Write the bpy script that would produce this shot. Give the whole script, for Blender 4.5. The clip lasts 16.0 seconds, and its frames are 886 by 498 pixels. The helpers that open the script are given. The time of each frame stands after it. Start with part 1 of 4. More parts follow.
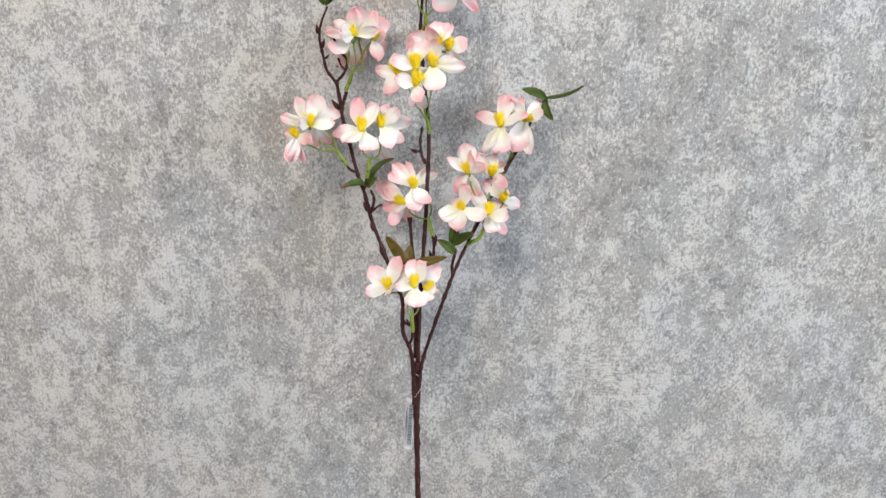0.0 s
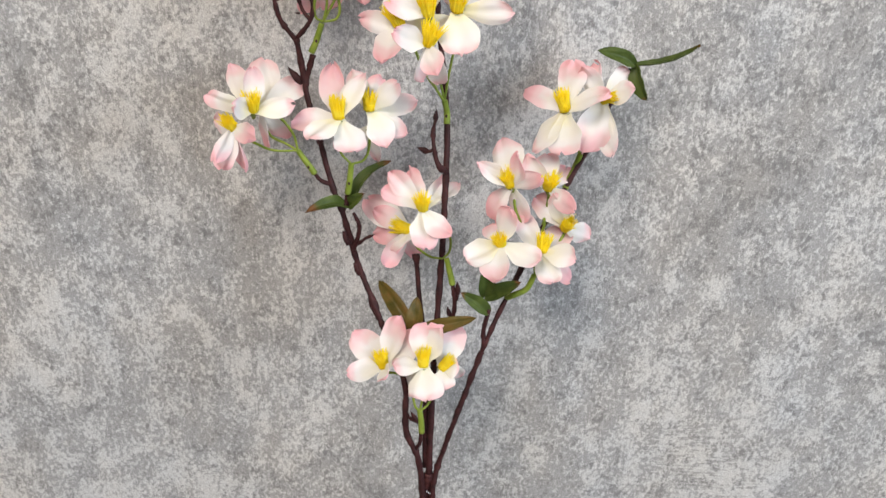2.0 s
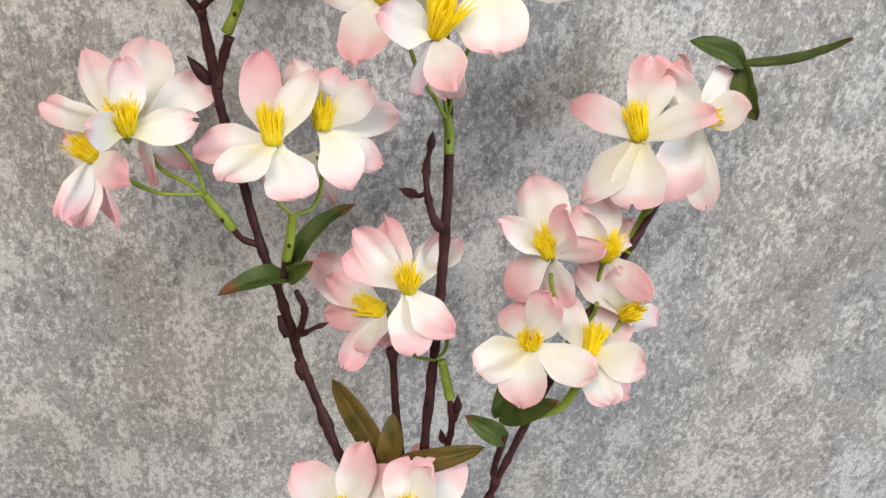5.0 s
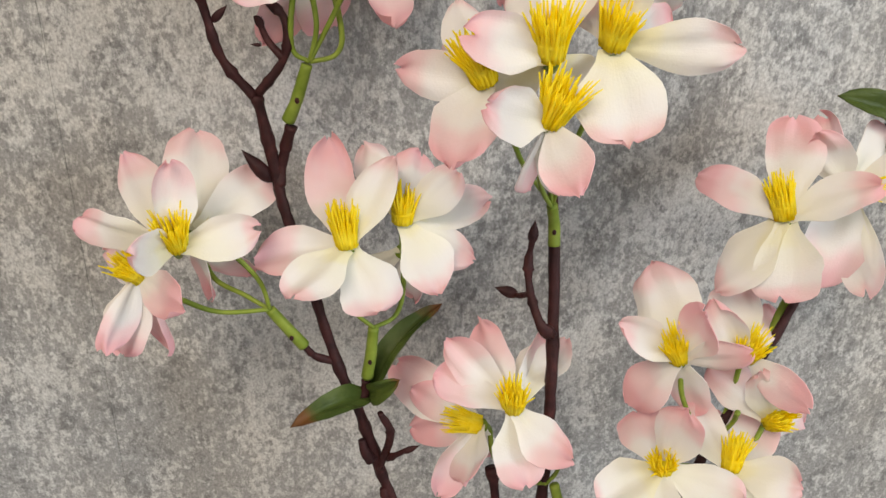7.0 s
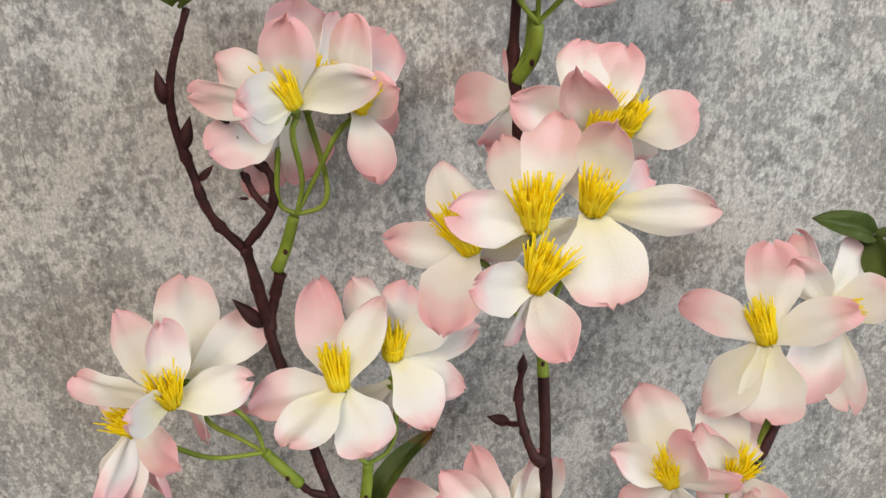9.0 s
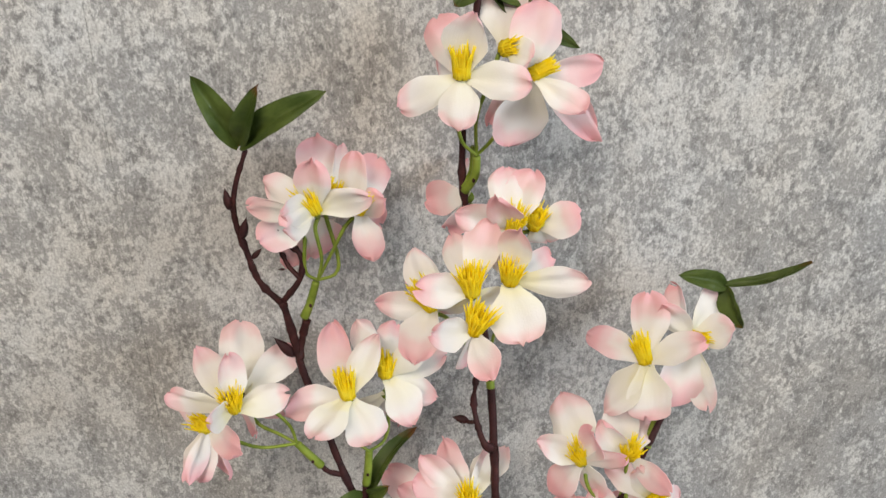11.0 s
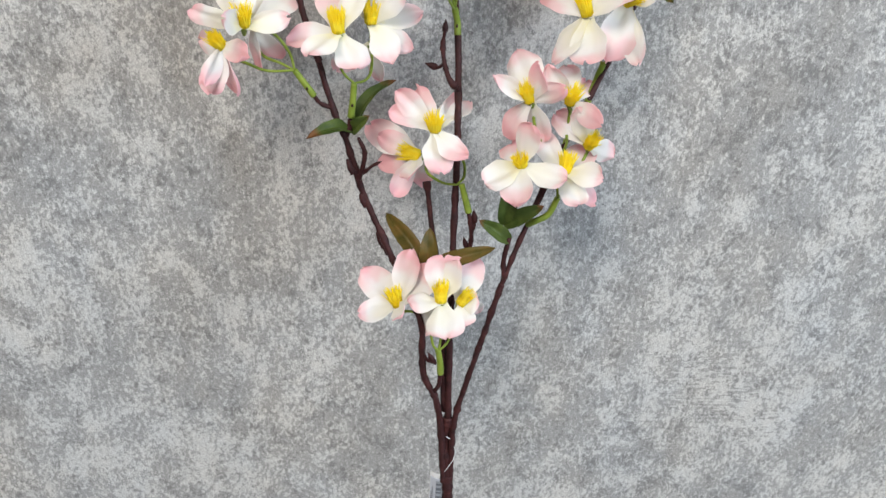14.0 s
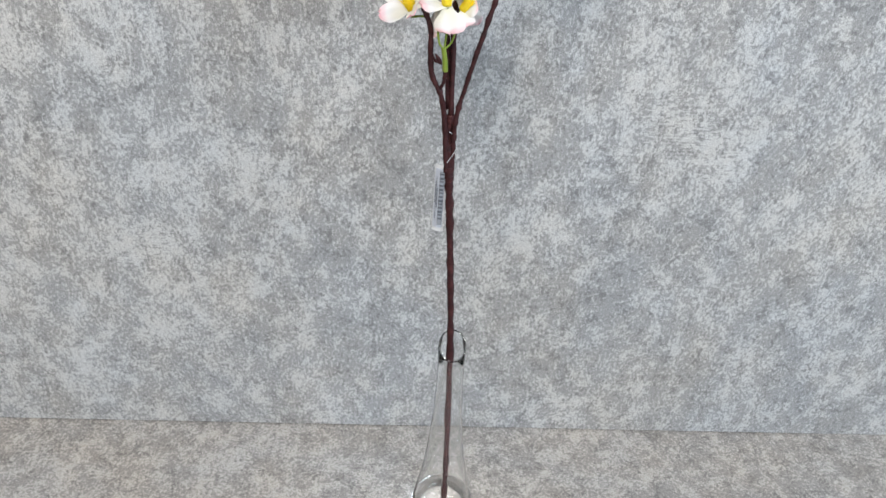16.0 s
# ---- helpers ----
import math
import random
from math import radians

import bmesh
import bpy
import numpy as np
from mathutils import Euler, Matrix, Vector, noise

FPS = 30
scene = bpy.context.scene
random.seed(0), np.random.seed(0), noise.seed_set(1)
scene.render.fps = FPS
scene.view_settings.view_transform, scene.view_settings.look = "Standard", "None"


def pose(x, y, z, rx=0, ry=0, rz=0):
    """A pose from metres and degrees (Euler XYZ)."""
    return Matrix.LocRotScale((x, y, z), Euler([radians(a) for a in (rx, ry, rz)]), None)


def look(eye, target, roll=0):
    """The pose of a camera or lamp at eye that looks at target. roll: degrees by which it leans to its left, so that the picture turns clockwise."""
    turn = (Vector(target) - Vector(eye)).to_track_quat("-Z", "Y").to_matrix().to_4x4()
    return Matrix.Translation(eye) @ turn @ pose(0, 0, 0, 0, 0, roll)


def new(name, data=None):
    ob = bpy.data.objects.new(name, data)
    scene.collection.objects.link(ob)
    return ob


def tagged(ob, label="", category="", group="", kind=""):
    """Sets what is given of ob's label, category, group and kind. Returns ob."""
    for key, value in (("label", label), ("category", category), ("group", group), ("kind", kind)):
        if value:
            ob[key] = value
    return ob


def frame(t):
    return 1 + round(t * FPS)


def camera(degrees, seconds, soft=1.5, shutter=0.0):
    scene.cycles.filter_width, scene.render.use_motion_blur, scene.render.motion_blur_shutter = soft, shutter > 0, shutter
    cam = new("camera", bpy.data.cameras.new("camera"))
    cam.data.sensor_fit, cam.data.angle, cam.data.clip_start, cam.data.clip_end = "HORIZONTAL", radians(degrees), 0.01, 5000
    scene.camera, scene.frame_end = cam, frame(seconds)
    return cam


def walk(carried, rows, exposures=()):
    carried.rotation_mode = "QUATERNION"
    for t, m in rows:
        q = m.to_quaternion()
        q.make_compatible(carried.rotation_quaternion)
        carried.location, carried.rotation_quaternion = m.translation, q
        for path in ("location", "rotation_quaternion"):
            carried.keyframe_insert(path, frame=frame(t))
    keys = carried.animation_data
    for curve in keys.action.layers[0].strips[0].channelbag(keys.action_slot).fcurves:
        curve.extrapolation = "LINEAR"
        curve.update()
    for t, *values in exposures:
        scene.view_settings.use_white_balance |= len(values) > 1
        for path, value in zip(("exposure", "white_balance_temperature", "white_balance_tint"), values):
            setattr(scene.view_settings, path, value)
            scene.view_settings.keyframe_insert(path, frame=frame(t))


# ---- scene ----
cam = camera(52.3, 16.0)
PATH = [
    (0, (0.004, -0.8885, 0.9317), (0.0103, 0.0256, 0.5263), 3.22),
    (0.5, (0.0063, -0.8122, 0.9128), (0.0114, 0.0971, 0.4966), 3.24),
    (1, (-0.0032, -0.7111, 0.8969), (-0.0053, 0.1915, 0.4663), 2.79),
    (1.5, (-0.0152, -0.6252, 0.8769), (-0.0121, 0.2712, 0.4338), 2.91),
    (2, (-0.0188, -0.561, 0.8589), (-0.0002, 0.3282, 0.4017), 3.43),
    (2.5, (-0.0235, -0.5167, 0.8502), (0.0125, 0.3644, 0.3786), 3.55),
    (3, (-0.0302, -0.481, 0.8448), (0.0212, 0.3919, 0.3595), 3.96),
    (3.2, (-0.0284, -0.4684, 0.8422), (0.0234, 0.4032, 0.3547), 4.16),
    (5.3, (-0.0516, -0.3415, 0.8176), (0.0641, 0.5122, 0.3098), 6.94),
    (5.5, (-0.0541, -0.3364, 0.8201), (0.0599, 0.5193, 0.3154), 6.58),
    (6, (-0.0576, -0.322, 0.8247), (0.043, 0.5395, 0.327), 5.15),
    (6.5, (-0.0586, -0.3074, 0.8249), (0.0226, 0.5561, 0.3271), 3.49),
    (7, (-0.0621, -0.2905, 0.8174), (-0.0005, 0.5741, 0.3187), 2.51),
    (7.5, (-0.0655, -0.2748, 0.8096), (-0.0076, 0.5891, 0.3093), 2.15),
    (8, (-0.0638, -0.266, 0.8153), (-0.0018, 0.5993, 0.318), 1.67),
    (8.5, (-0.0647, -0.2698, 0.8301), (0.007, 0.6037, 0.3487), 1.31),
    (9, (-0.0635, -0.2784, 0.8487), (0.0164, 0.6009, 0.3791), 0.76),
    (9.5, (-0.0597, -0.2889, 0.868), (0.0254, 0.5901, 0.3989), 0.11),
    (9.7, (-0.0586, -0.2951, 0.877), (0.026, 0.5818, 0.4038), -0.15),
    (11.8, (-0.0595, -0.4255, 0.9339), (0.0063, 0.4682, 0.4901), 0.22),
    (12, (-0.0576, -0.4322, 0.9251), (0.0061, 0.4646, 0.4873), 0.31),
    (12.5, (-0.0565, -0.4491, 0.8949), (0.0084, 0.4518, 0.4657), 0.84),
    (13, (-0.054, -0.4679, 0.8691), (0.0181, 0.4285, 0.4317), 1.55),
    (13.5, (-0.0504, -0.4987, 0.8449), (0.0196, 0.3873, 0.3866), 2.08),
    (14, (-0.0479, -0.53, 0.821), (0.0143, 0.3363, 0.3253), 2.39),
    (14.5, (-0.044, -0.5658, 0.8049), (0.0093, 0.2787, 0.272), 2.40),
    (15, (-0.0396, -0.6082, 0.7965), (0.0077, 0.2184, 0.2358), 2.64),
    (15.5, (-0.039, -0.652, 0.786), (0.0014, 0.1572, 0.1998), 3.00),
    (16, (-0.0398, -0.7008, 0.7799), (0.0001, 0.0987, 0.1806), 3.31),
]
EXPOSURES = [(0.0, 0.0, 6650, 12), (1.5, -0.1, 6750, 13), (3.0, -0.02, 6850, 14), (5.5, -0.2, 6950, 13), (7.0, -0.38, 7250, 12), (9.0, -0.38, 7200, 12), (12.5, -0.22, 6800, 11), (14.5, -0.04, 6400, 10), (16.0, 0.0, 6300, 10)]
walk(cam, [(t, look(eye, target, roll)) for t, eye, target, roll in PATH], EXPOSURES)
ROOF, SOUTH, EAST = 82.0, 34.0, 80.0

# ---- light ----
world = bpy.data.worlds.new("daylight")
scene.world = world
world.use_nodes = True
wn = world.node_tree.nodes
sky = wn.new("ShaderNodeTexSky")
sky.sky_type, sky.sun_disc = 'NISHITA', False
sky.sun_elevation, sky.sun_rotation = radians(40), radians(100)
wn["Background"].inputs["Strength"].default_value = 0.12
world.node_tree.links.new(sky.outputs[0], wn["Background"].inputs["Color"])


def area_light(name, m, wide, high, watts, colour):
    d = bpy.data.lights.new(name, "AREA")
    d.shape, d.size, d.size_y, d.energy, d.color = "RECTANGLE", wide, high, watts, colour
    ob = new(name, d)
    ob.matrix_world = m
    return tagged(ob, "soft area light added in an unseen opening", "light", kind="structure")


# Roof lamp: added for the shadow direction, no roof window is known there.
area_light("added_area_light", look((-0.85, -1.9, 2.58), (0.0, 0.0, 0.5)), 1.1, 0.9, ROOF, (1.0, 0.925, 0.83))
# Right-hand lamps: added, unseen, placed to suit shadow direction and the cool side.
area_light("added_area_light", look((1.7, -3.42, 2.0), (0.0, 0.0, 0.55)), 1.2, 1.0, SOUTH, (0.88, 0.95, 1.0))
area_light("added_area_light", look((2.42, -1.5, 1.6), (0.2, -0.1, 0.45)), 1.1, 0.95, EAST, (0.74, 0.87, 1.0))


# ---- materials ----
def material(name, rough=0.6):
    m = bpy.data.materials.new(name)
    m.use_nodes = True
    nt = m.node_tree
    b = nt.nodes["Principled BSDF"]
    b.inputs["Roughness"].default_value = rough
    return m, nt, b


def node(nt, kind, **inputs):
    n = nt.nodes.new(kind)
    for k, v in inputs.items():
        n.inputs[k.replace("_", " ")].default_value = v
    return n


def ramp(nt, source, stops, ease="LINEAR"):
    r = nt.nodes.new("ShaderNodeValToRGB")
    r.color_ramp.interpolation = ease
    el = r.color_ramp.elements
    while len(el) < len(stops):
        el.new(0.5)
    for e, (p, c) in zip(el, stops):
        e.position, e.color = p, (*c, 1) if len(c) == 3 else c
    nt.links.new(source, r.inputs[0])
    return r.outputs[0]


def blend(nt, a, b, fac, mode="MIX"):
    n = nt.nodes.new("ShaderNodeMix")
    n.data_type, n.blend_type = "RGBA", mode
    for sock, v in ((n.inputs[0], fac), (n.inputs[6], a), (n.inputs[7], b)):
        if isinstance(v, (int, float)):
            sock.default_value = v
        elif isinstance(v, tuple):
            sock.default_value = (*v, 1)
        else:
            nt.links.new(v, sock)
    return n.outputs[2]


def scalar(nt, op, a, b=0.0):
    n = nt.nodes.new("ShaderNodeMath")
    n.operation = op
    for sock, v in zip(n.inputs, (a, b)):
        if isinstance(v, (int, float)):
            sock.default_value = v
        else:
            nt.links.new(v, sock)
    return n.outputs[0]


def coords(nt, scale=(1, 1, 1), turn=(0, 0, 0), source="Object", shift=(0, 0, 0)):
    tc = nt.nodes.new("ShaderNodeTexCoord")
    mp = nt.nodes.new("ShaderNodeMapping")
    mp.inputs["Scale"].default_value = scale
    mp.inputs["Rotation"].default_value = turn
    mp.inputs["Location"].default_value = shift
    nt.links.new(tc.outputs[source], mp.inputs[0])
    return mp.outputs[0]


def noise_tex(nt, vec, scale, detail=4.0, rough=0.55, warp=0.0):
    n = node(nt, "ShaderNodeTexNoise", Scale=scale, Detail=detail, Roughness=rough, Distortion=warp)
    nt.links.new(vec, n.inputs["Vector"])
    return n.outputs[0]


def bump(nt, b, height, strength, distance=0.001):
    n = node(nt, "ShaderNodeBump", Strength=strength, Distance=distance)
    nt.links.new(height, n.inputs["Height"])
    nt.links.new(n.outputs[0], b.inputs["Normal"])


def threshold(nt, value, low, high):
    """0 below low, 1 above high, with a soft edge between."""
    n = nt.nodes.new("ShaderNodeMapRange")
    n.interpolation_type = "SMOOTHSTEP"
    nt.links.new(value, n.inputs[0])
    n.inputs[1].default_value, n.inputs[2].default_value = low, high
    return n.outputs[0]


def concrete(name, flat, shift, tint):
    """Printed concrete look: crisp pale flakes and dark pits over mid grey, fine upright speckle, a few brushed spots."""
    m, nt, b = material(name, 0.6)
    stretch = (1.0, 1.0, 0.72) if not flat else (1.0, 1.0, 1.0)
    v = coords(nt, stretch, (0, 0.05, 0), "Object", shift)
    w = coords(nt, stretch, (0, -0.08, 0), "Object", tuple(c + 7.3 for c in shift))
    cover = scalar(nt, "SUBTRACT", noise_tex(nt, v, 17.0, 4.0, 0.6), 0.5)
    broad = scalar(nt, "SUBTRACT", noise_tex(nt, w, 3.2, 3.0, 0.5), 0.5)
    patch = noise_tex(nt, v, 58.0, 10.0, 0.73, 0.03)
    pit = noise_tex(nt, w, 80.0, 10.0, 0.74, 0.03)
    fleck = noise_tex(nt, coords(nt, (1.0, 1.0, 0.65) if not flat else (1, 1, 1), (0, 0.1, 0), "Object", shift), 360.0, 4.0, 0.68)
    speck = noise_tex(nt, w, 1000.0, 3.0, 0.65)
    lean = scalar(nt, "ADD", scalar(nt, "MULTIPLY", cover, 0.26), scalar(nt, "MULTIPLY", broad, 0.16))
    fine = scalar(nt, "MULTIPLY", scalar(nt, "SUBTRACT", fleck, 0.5), 0.75)
    fine_pit = scalar(nt, "MULTIPLY", scalar(nt, "SUBTRACT", noise_tex(nt, w, 300.0, 5.0, 0.7), 0.5), 0.75)
    high = scalar(nt, "ADD", scalar(nt, "ADD", patch, lean), fine)
    if not flat:
        fibres = noise_tex(nt, coords(nt, (0.16, 1.0, 1.0), (0, 0.16, 0), "Object", shift), 430.0, 3.0, 0.6, 0.4)
        for x, z in BRUSHED:
            d = nt.nodes.new("ShaderNodeVectorMath")
            d.operation = "DISTANCE"
            nt.links.new(coords(nt, (1.0, 0.0, 1.25)), d.inputs[0])
            d.inputs[1].default_value = (x, 0.0, z * 1.25)
            wob = scalar(nt, "ADD", d.outputs["Value"], scalar(nt, "MULTIPLY", scalar(nt, "SUBTRACT", patch, 0.5), 0.10))
            spot = ramp(nt, wob, [(0.012, (1, 1, 1)), (0.05, (0, 0, 0))], "EASE")
            high = scalar(nt, "ADD", high, scalar(nt, "MULTIPLY", scalar(nt, "MULTIPLY", scalar(nt, "SUBTRACT", fibres, 0.44), 1.1), spot))
    low = scalar(nt, "ADD", scalar(nt, "SUBTRACT", pit, scalar(nt, "MULTIPLY", lean, 0.8)), fine_pit)
    pale, dark = threshold(nt, high, 0.45, 0.60), threshold(nt, low, 0.51, 0.64)
    spots = threshold(nt, scalar(nt, "ADD", fleck, scalar(nt, "MULTIPLY", lean, 0.45)), 0.49, 0.585)
    col = blend(nt, GREY, PALE, scalar(nt, "MULTIPLY", pale, 0.72))
    col = blend(nt, col, PIT, scalar(nt, "MULTIPLY", dark, 0.84))
    col = blend(nt, col, FLECK, scalar(nt, "MULTIPLY", spots, 0.26))
    grain = ramp(nt, speck, [(0.32, (0.68, 0.68, 0.68)), (0.68, (1.31, 1.31, 1.31))])
    col = blend(nt, col, grain, 1.0, "MULTIPLY")
    tone = noise_tex(nt, v, 9.0, 9.0, 0.72)
    warm = ramp(nt, tone, [(0.36, (0.975, 1.0, 1.03)), (0.64, (1.035, 1.0, 0.955))])
    col = blend(nt, blend(nt, col, warm, 1.0, "MULTIPLY"), tint, 1.0, "MULTIPLY")
    nt.links.new(col, b.inputs["Base Color"])
    nt.links.new(ramp(nt, patch, [(0.35, (0.52,) * 3), (0.65, (0.7,) * 3)]), b.inputs["Roughness"])
    bump(nt, b, scalar(nt, "ADD", pale, spots), 0.10, 0.0004)
    return m


GREY, PALE, PIT, FLECK = (0.262, 0.262, 0.261), (0.500, 0.500, 0.492), (0.150, 0.150, 0.151), (0.590, 0.590, 0.582)
BRUSHED = ((0.197, 0.402), (0.235, 0.370), (-0.295, 0.245))
WALL = concrete("concrete_print_wall", False, (3.1, 0.7, 1.9), (1.0, 1.0, 1.0))
FLOOR = concrete("concrete_print_floor", True, (0.4, 5.2, 0.0), (0.86, 0.81, 0.765))


def plaster(name, colour):
    m, nt, b = material(name, 0.85)
    v = coords(nt)
    n = noise_tex(nt, v, 7.0, 5.0)
    nt.links.new(ramp(nt, n, [(0.3, tuple(c * 0.94 for c in colour)), (0.7, colour)]), b.inputs["Base Color"])
    bump(nt, b, noise_tex(nt, v, 160.0, 3.0), 0.15, 0.002)
    return m


# Unseen room surfaces, kept dim so that bounced light leaves the shadows deep.
PLASTER = plaster("low_bounce_plaster", (0.22, 0.215, 0.21))
CEILING = plaster("low_bounce_ceiling", (0.55, 0.55, 0.54))


def bark_material():
    m, nt, b = material("moulded_brown_bark", 0.58)
    v = coords(nt)
    n = noise_tex(nt, v, 190.0, 4.0, 0.6)
    grooves = noise_tex(nt, coords(nt, (1, 1, 0.12)), 900.0, 3.0, 0.6)
    col = ramp(nt, n, [(0.3, (0.017, 0.005, 0.006)), (0.55, (0.037, 0.0105, 0.011)), (0.75, (0.070, 0.021, 0.020))])
    nt.links.new(col, b.inputs["Base Color"])
    b.inputs["Specular IOR Level"].default_value = 0.22
    bump(nt, b, scalar(nt, "ADD", n, grooves), 0.6, 0.0006)
    return m


BARK = bark_material()


def soft_sheet(name, build, rough, through_share):
    """Thin cloth or plastic that lets some light through."""
    m, nt, b = material(name, rough)
    col, height = build(nt)
    nt.links.new(col, b.inputs["Base Color"])
    b.inputs["Specular IOR Level"].default_value = 0.2
    bump(nt, b, height, 0.35, 0.0005)
    t = nt.nodes.new("ShaderNodeBsdfTranslucent")
    nt.links.new(col, t.inputs["Color"])
    mix = nt.nodes.new("ShaderNodeMixShader")
    mix.inputs[0].default_value = through_share
    nt.links.new(b.outputs[0], mix.inputs[1])
    nt.links.new(t.outputs[0], mix.inputs[2])
    nt.links.new(mix.outputs[0], nt.nodes["Material Output"].inputs["Surface"])
    return m


def petal_dye(nt, more=0.05):
    uv = nt.nodes.new("ShaderNodeUVMap")
    sep = nt.nodes.new("ShaderNodeSeparateXYZ")
    nt.links.new(uv.outputs[0], sep.inputs[0])
    info = nt.nodes.new("ShaderNodeObjectInfo")
    v = coords(nt)
    cloud = noise_tex(nt, v, 60.0, 2.0, 0.5)
    side = scalar(nt, "ABSOLUTE", scalar(nt, "SUBTRACT", sep.outputs[0], 0.5))
    s = scalar(nt, "ADD", sep.outputs[1], scalar(nt, "MULTIPLY", scalar(nt, "SUBTRACT", cloud, 0.5), 0.62))
    s = scalar(nt, "ADD", s, scalar(nt, "MULTIPLY", side, 0.14))
    s = scalar(nt, "ADD", s, scalar(nt, "MULTIPLY", scalar(nt, "SUBTRACT", info.outputs["Random"], 0.5), 0.42))
    s = scalar(nt, "ADD", s, more)
    col = ramp(nt, s, [(0.0, (0.90, 0.87, 0.68)), (0.15, (0.90, 0.885, 0.81)), (0.50, (0.90, 0.88, 0.865)),
                       (0.74, (0.905, 0.715, 0.725)), (1.0, (0.895, 0.585, 0.615))], "EASE")
    weave = noise_tex(nt, coords(nt, (1, 1, 1)), 1500.0, 2.0)
    veins = noise_tex(nt, coords(nt, (26, 2, 1), source="UV"), 1.6, 2.0)
    return col, scalar(nt, "ADD", weave, scalar(nt, "MULTIPLY", veins, 0.7))


def leaf_dye(nt):
    uv = nt.nodes.new("ShaderNodeUVMap")
    sep = nt.nodes.new("ShaderNodeSeparateXYZ")
    nt.links.new(uv.outputs[0], sep.inputs[0])
    info = nt.nodes.new("ShaderNodeObjectInfo")
    n = noise_tex(nt, coords(nt), 90.0, 4.0)
    green = ramp(nt, n, [(0.3, (0.030, 0.052, 0.010)), (0.7, (0.088, 0.122, 0.028))])
    s = scalar(nt, "ADD", sep.outputs[1], scalar(nt, "MULTIPLY", scalar(nt, "SUBTRACT", info.outputs["Random"], 0.5), 0.35))
    s = scalar(nt, "ADD", s, scalar(nt, "MULTIPLY", scalar(nt, "SUBTRACT", n, 0.5), 0.5))
    rust = ramp(nt, s, [(0.88, (0, 0, 0)), (1.12, (1, 1, 1))])
    col = blend(nt, green, (0.13, 0.055, 0.018), rust)
    return col, noise_tex(nt, coords(nt, (18, 5, 1), source="UV"), 1.5, 3.0)


def green_dye(nt):
    n = noise_tex(nt, coords(nt), 120.0, 3.0)
    return ramp(nt, n, [(0.3, (0.13, 0.19, 0.022)), (0.7, (0.25, 0.32, 0.055))]), n


def yellow_dye(nt):
    n = noise_tex(nt, coords(nt), 220.0, 3.0)
    return ramp(nt, n, [(0.3, (1.0, 0.82, 0.02)), (0.7, (1.0, 0.90, 0.09))]), n


PETAL = soft_sheet("dyed_petal_cloth", petal_dye, 0.85, 0.5)
ROSY = soft_sheet("deeper_dyed_petal_cloth", lambda nt: petal_dye(nt, 0.17), 0.85, 0.5)
LEAF = soft_sheet("waxed_green_leaf", leaf_dye, 0.42, 0.12)


def olive_dye(nt):
    n = noise_tex(nt, coords(nt), 110.0, 4.0)
    return ramp(nt, n, [(0.3, (0.050, 0.048, 0.010)), (0.5, (0.105, 0.078, 0.018)), (0.72, (0.150, 0.085, 0.024))]), noise_tex(nt, coords(nt, (18, 5, 1), source="UV"), 1.5, 3.0)


OLIVE = soft_sheet("faded_olive_leaf", olive_dye, 0.42, 0.12)
GREEN = soft_sheet("light_green_plastic", green_dye, 0.45, 0.15)
YELLOW = soft_sheet("yellow_filaments", yellow_dye, 0.7, 0.55)


def glass_material(name, tint, rough):
    """Clear blown glass that bends what is seen through it."""
    m, nt, b = material(name, rough)
    b.inputs["Base Color"].default_value = (*tint, 1)
    b.inputs["Transmission Weight"].default_value = 1.0
    b.inputs["IOR"].default_value = 1.45
    return m


def plain(name, colour, rough, clear=0.0):
    m, nt, b = material(name, rough)
    n = noise_tex(nt, coords(nt), 300.0, 3.0)
    nt.links.new(ramp(nt, n, [(0.3, tuple(c * 0.93 for c in colour)), (0.7, colour)]), b.inputs["Base Color"])
    if clear:
        b.inputs["Alpha"].default_value = 1.0 - clear
    return m


GLASS = glass_material("clear_glass", (0.97, 0.975, 0.975), 0.0)
RIM = glass_material("thick_glass_edge", (0.86, 0.88, 0.88), 0.02)
PAPER = plain("white_label_paper", (0.45, 0.49, 0.57), 0.4)
FILM = plain("clear_tag_film", (0.85, 0.87, 0.9), 0.15, 0.5)
INK = plain("dark_print", (0.09, 0.10, 0.12), 0.6)
GREY_INK = plain("grey_print", (0.24, 0.26, 0.29), 0.5)
DARK = plain("dark_backing", (0.04, 0.04, 0.04), 0.9)


# ---- mesh helpers ----
def mesh_object(name, bm, mat, parent=None, label="", smooth=True):
    me = bpy.data.meshes.new(name)
    bm.normal_update()
    bm.to_mesh(me)
    bm.free()
    if smooth:
        me.shade_smooth()
    if mat:
        me.materials.append(mat)
    ob = new(name, me)
    if parent:
        ob.parent = parent
    return tagged(ob, label)


def part(name, bm, mat, parent, label="", smooth=True):
    return mesh_object(name, bm, mat, parent, label, smooth)


def block(lo, hi, bm=None, soft=0.0):
    bm = bm or bmesh.new()
    size = [b - a for a, b in zip(lo, hi)]
    mid = [(a + b) / 2 for a, b in zip(lo, hi)]
    made = bmesh.ops.create_cube(bm, size=1.0, matrix=Matrix.Translation(mid) @ Matrix.Diagonal((*size, 1)))
    if soft:
        edges = list({e for v in made["verts"] for e in v.link_edges})
        bmesh.ops.bevel(bm, geom=edges, offset=soft, segments=2, affect="EDGES")
    return bm


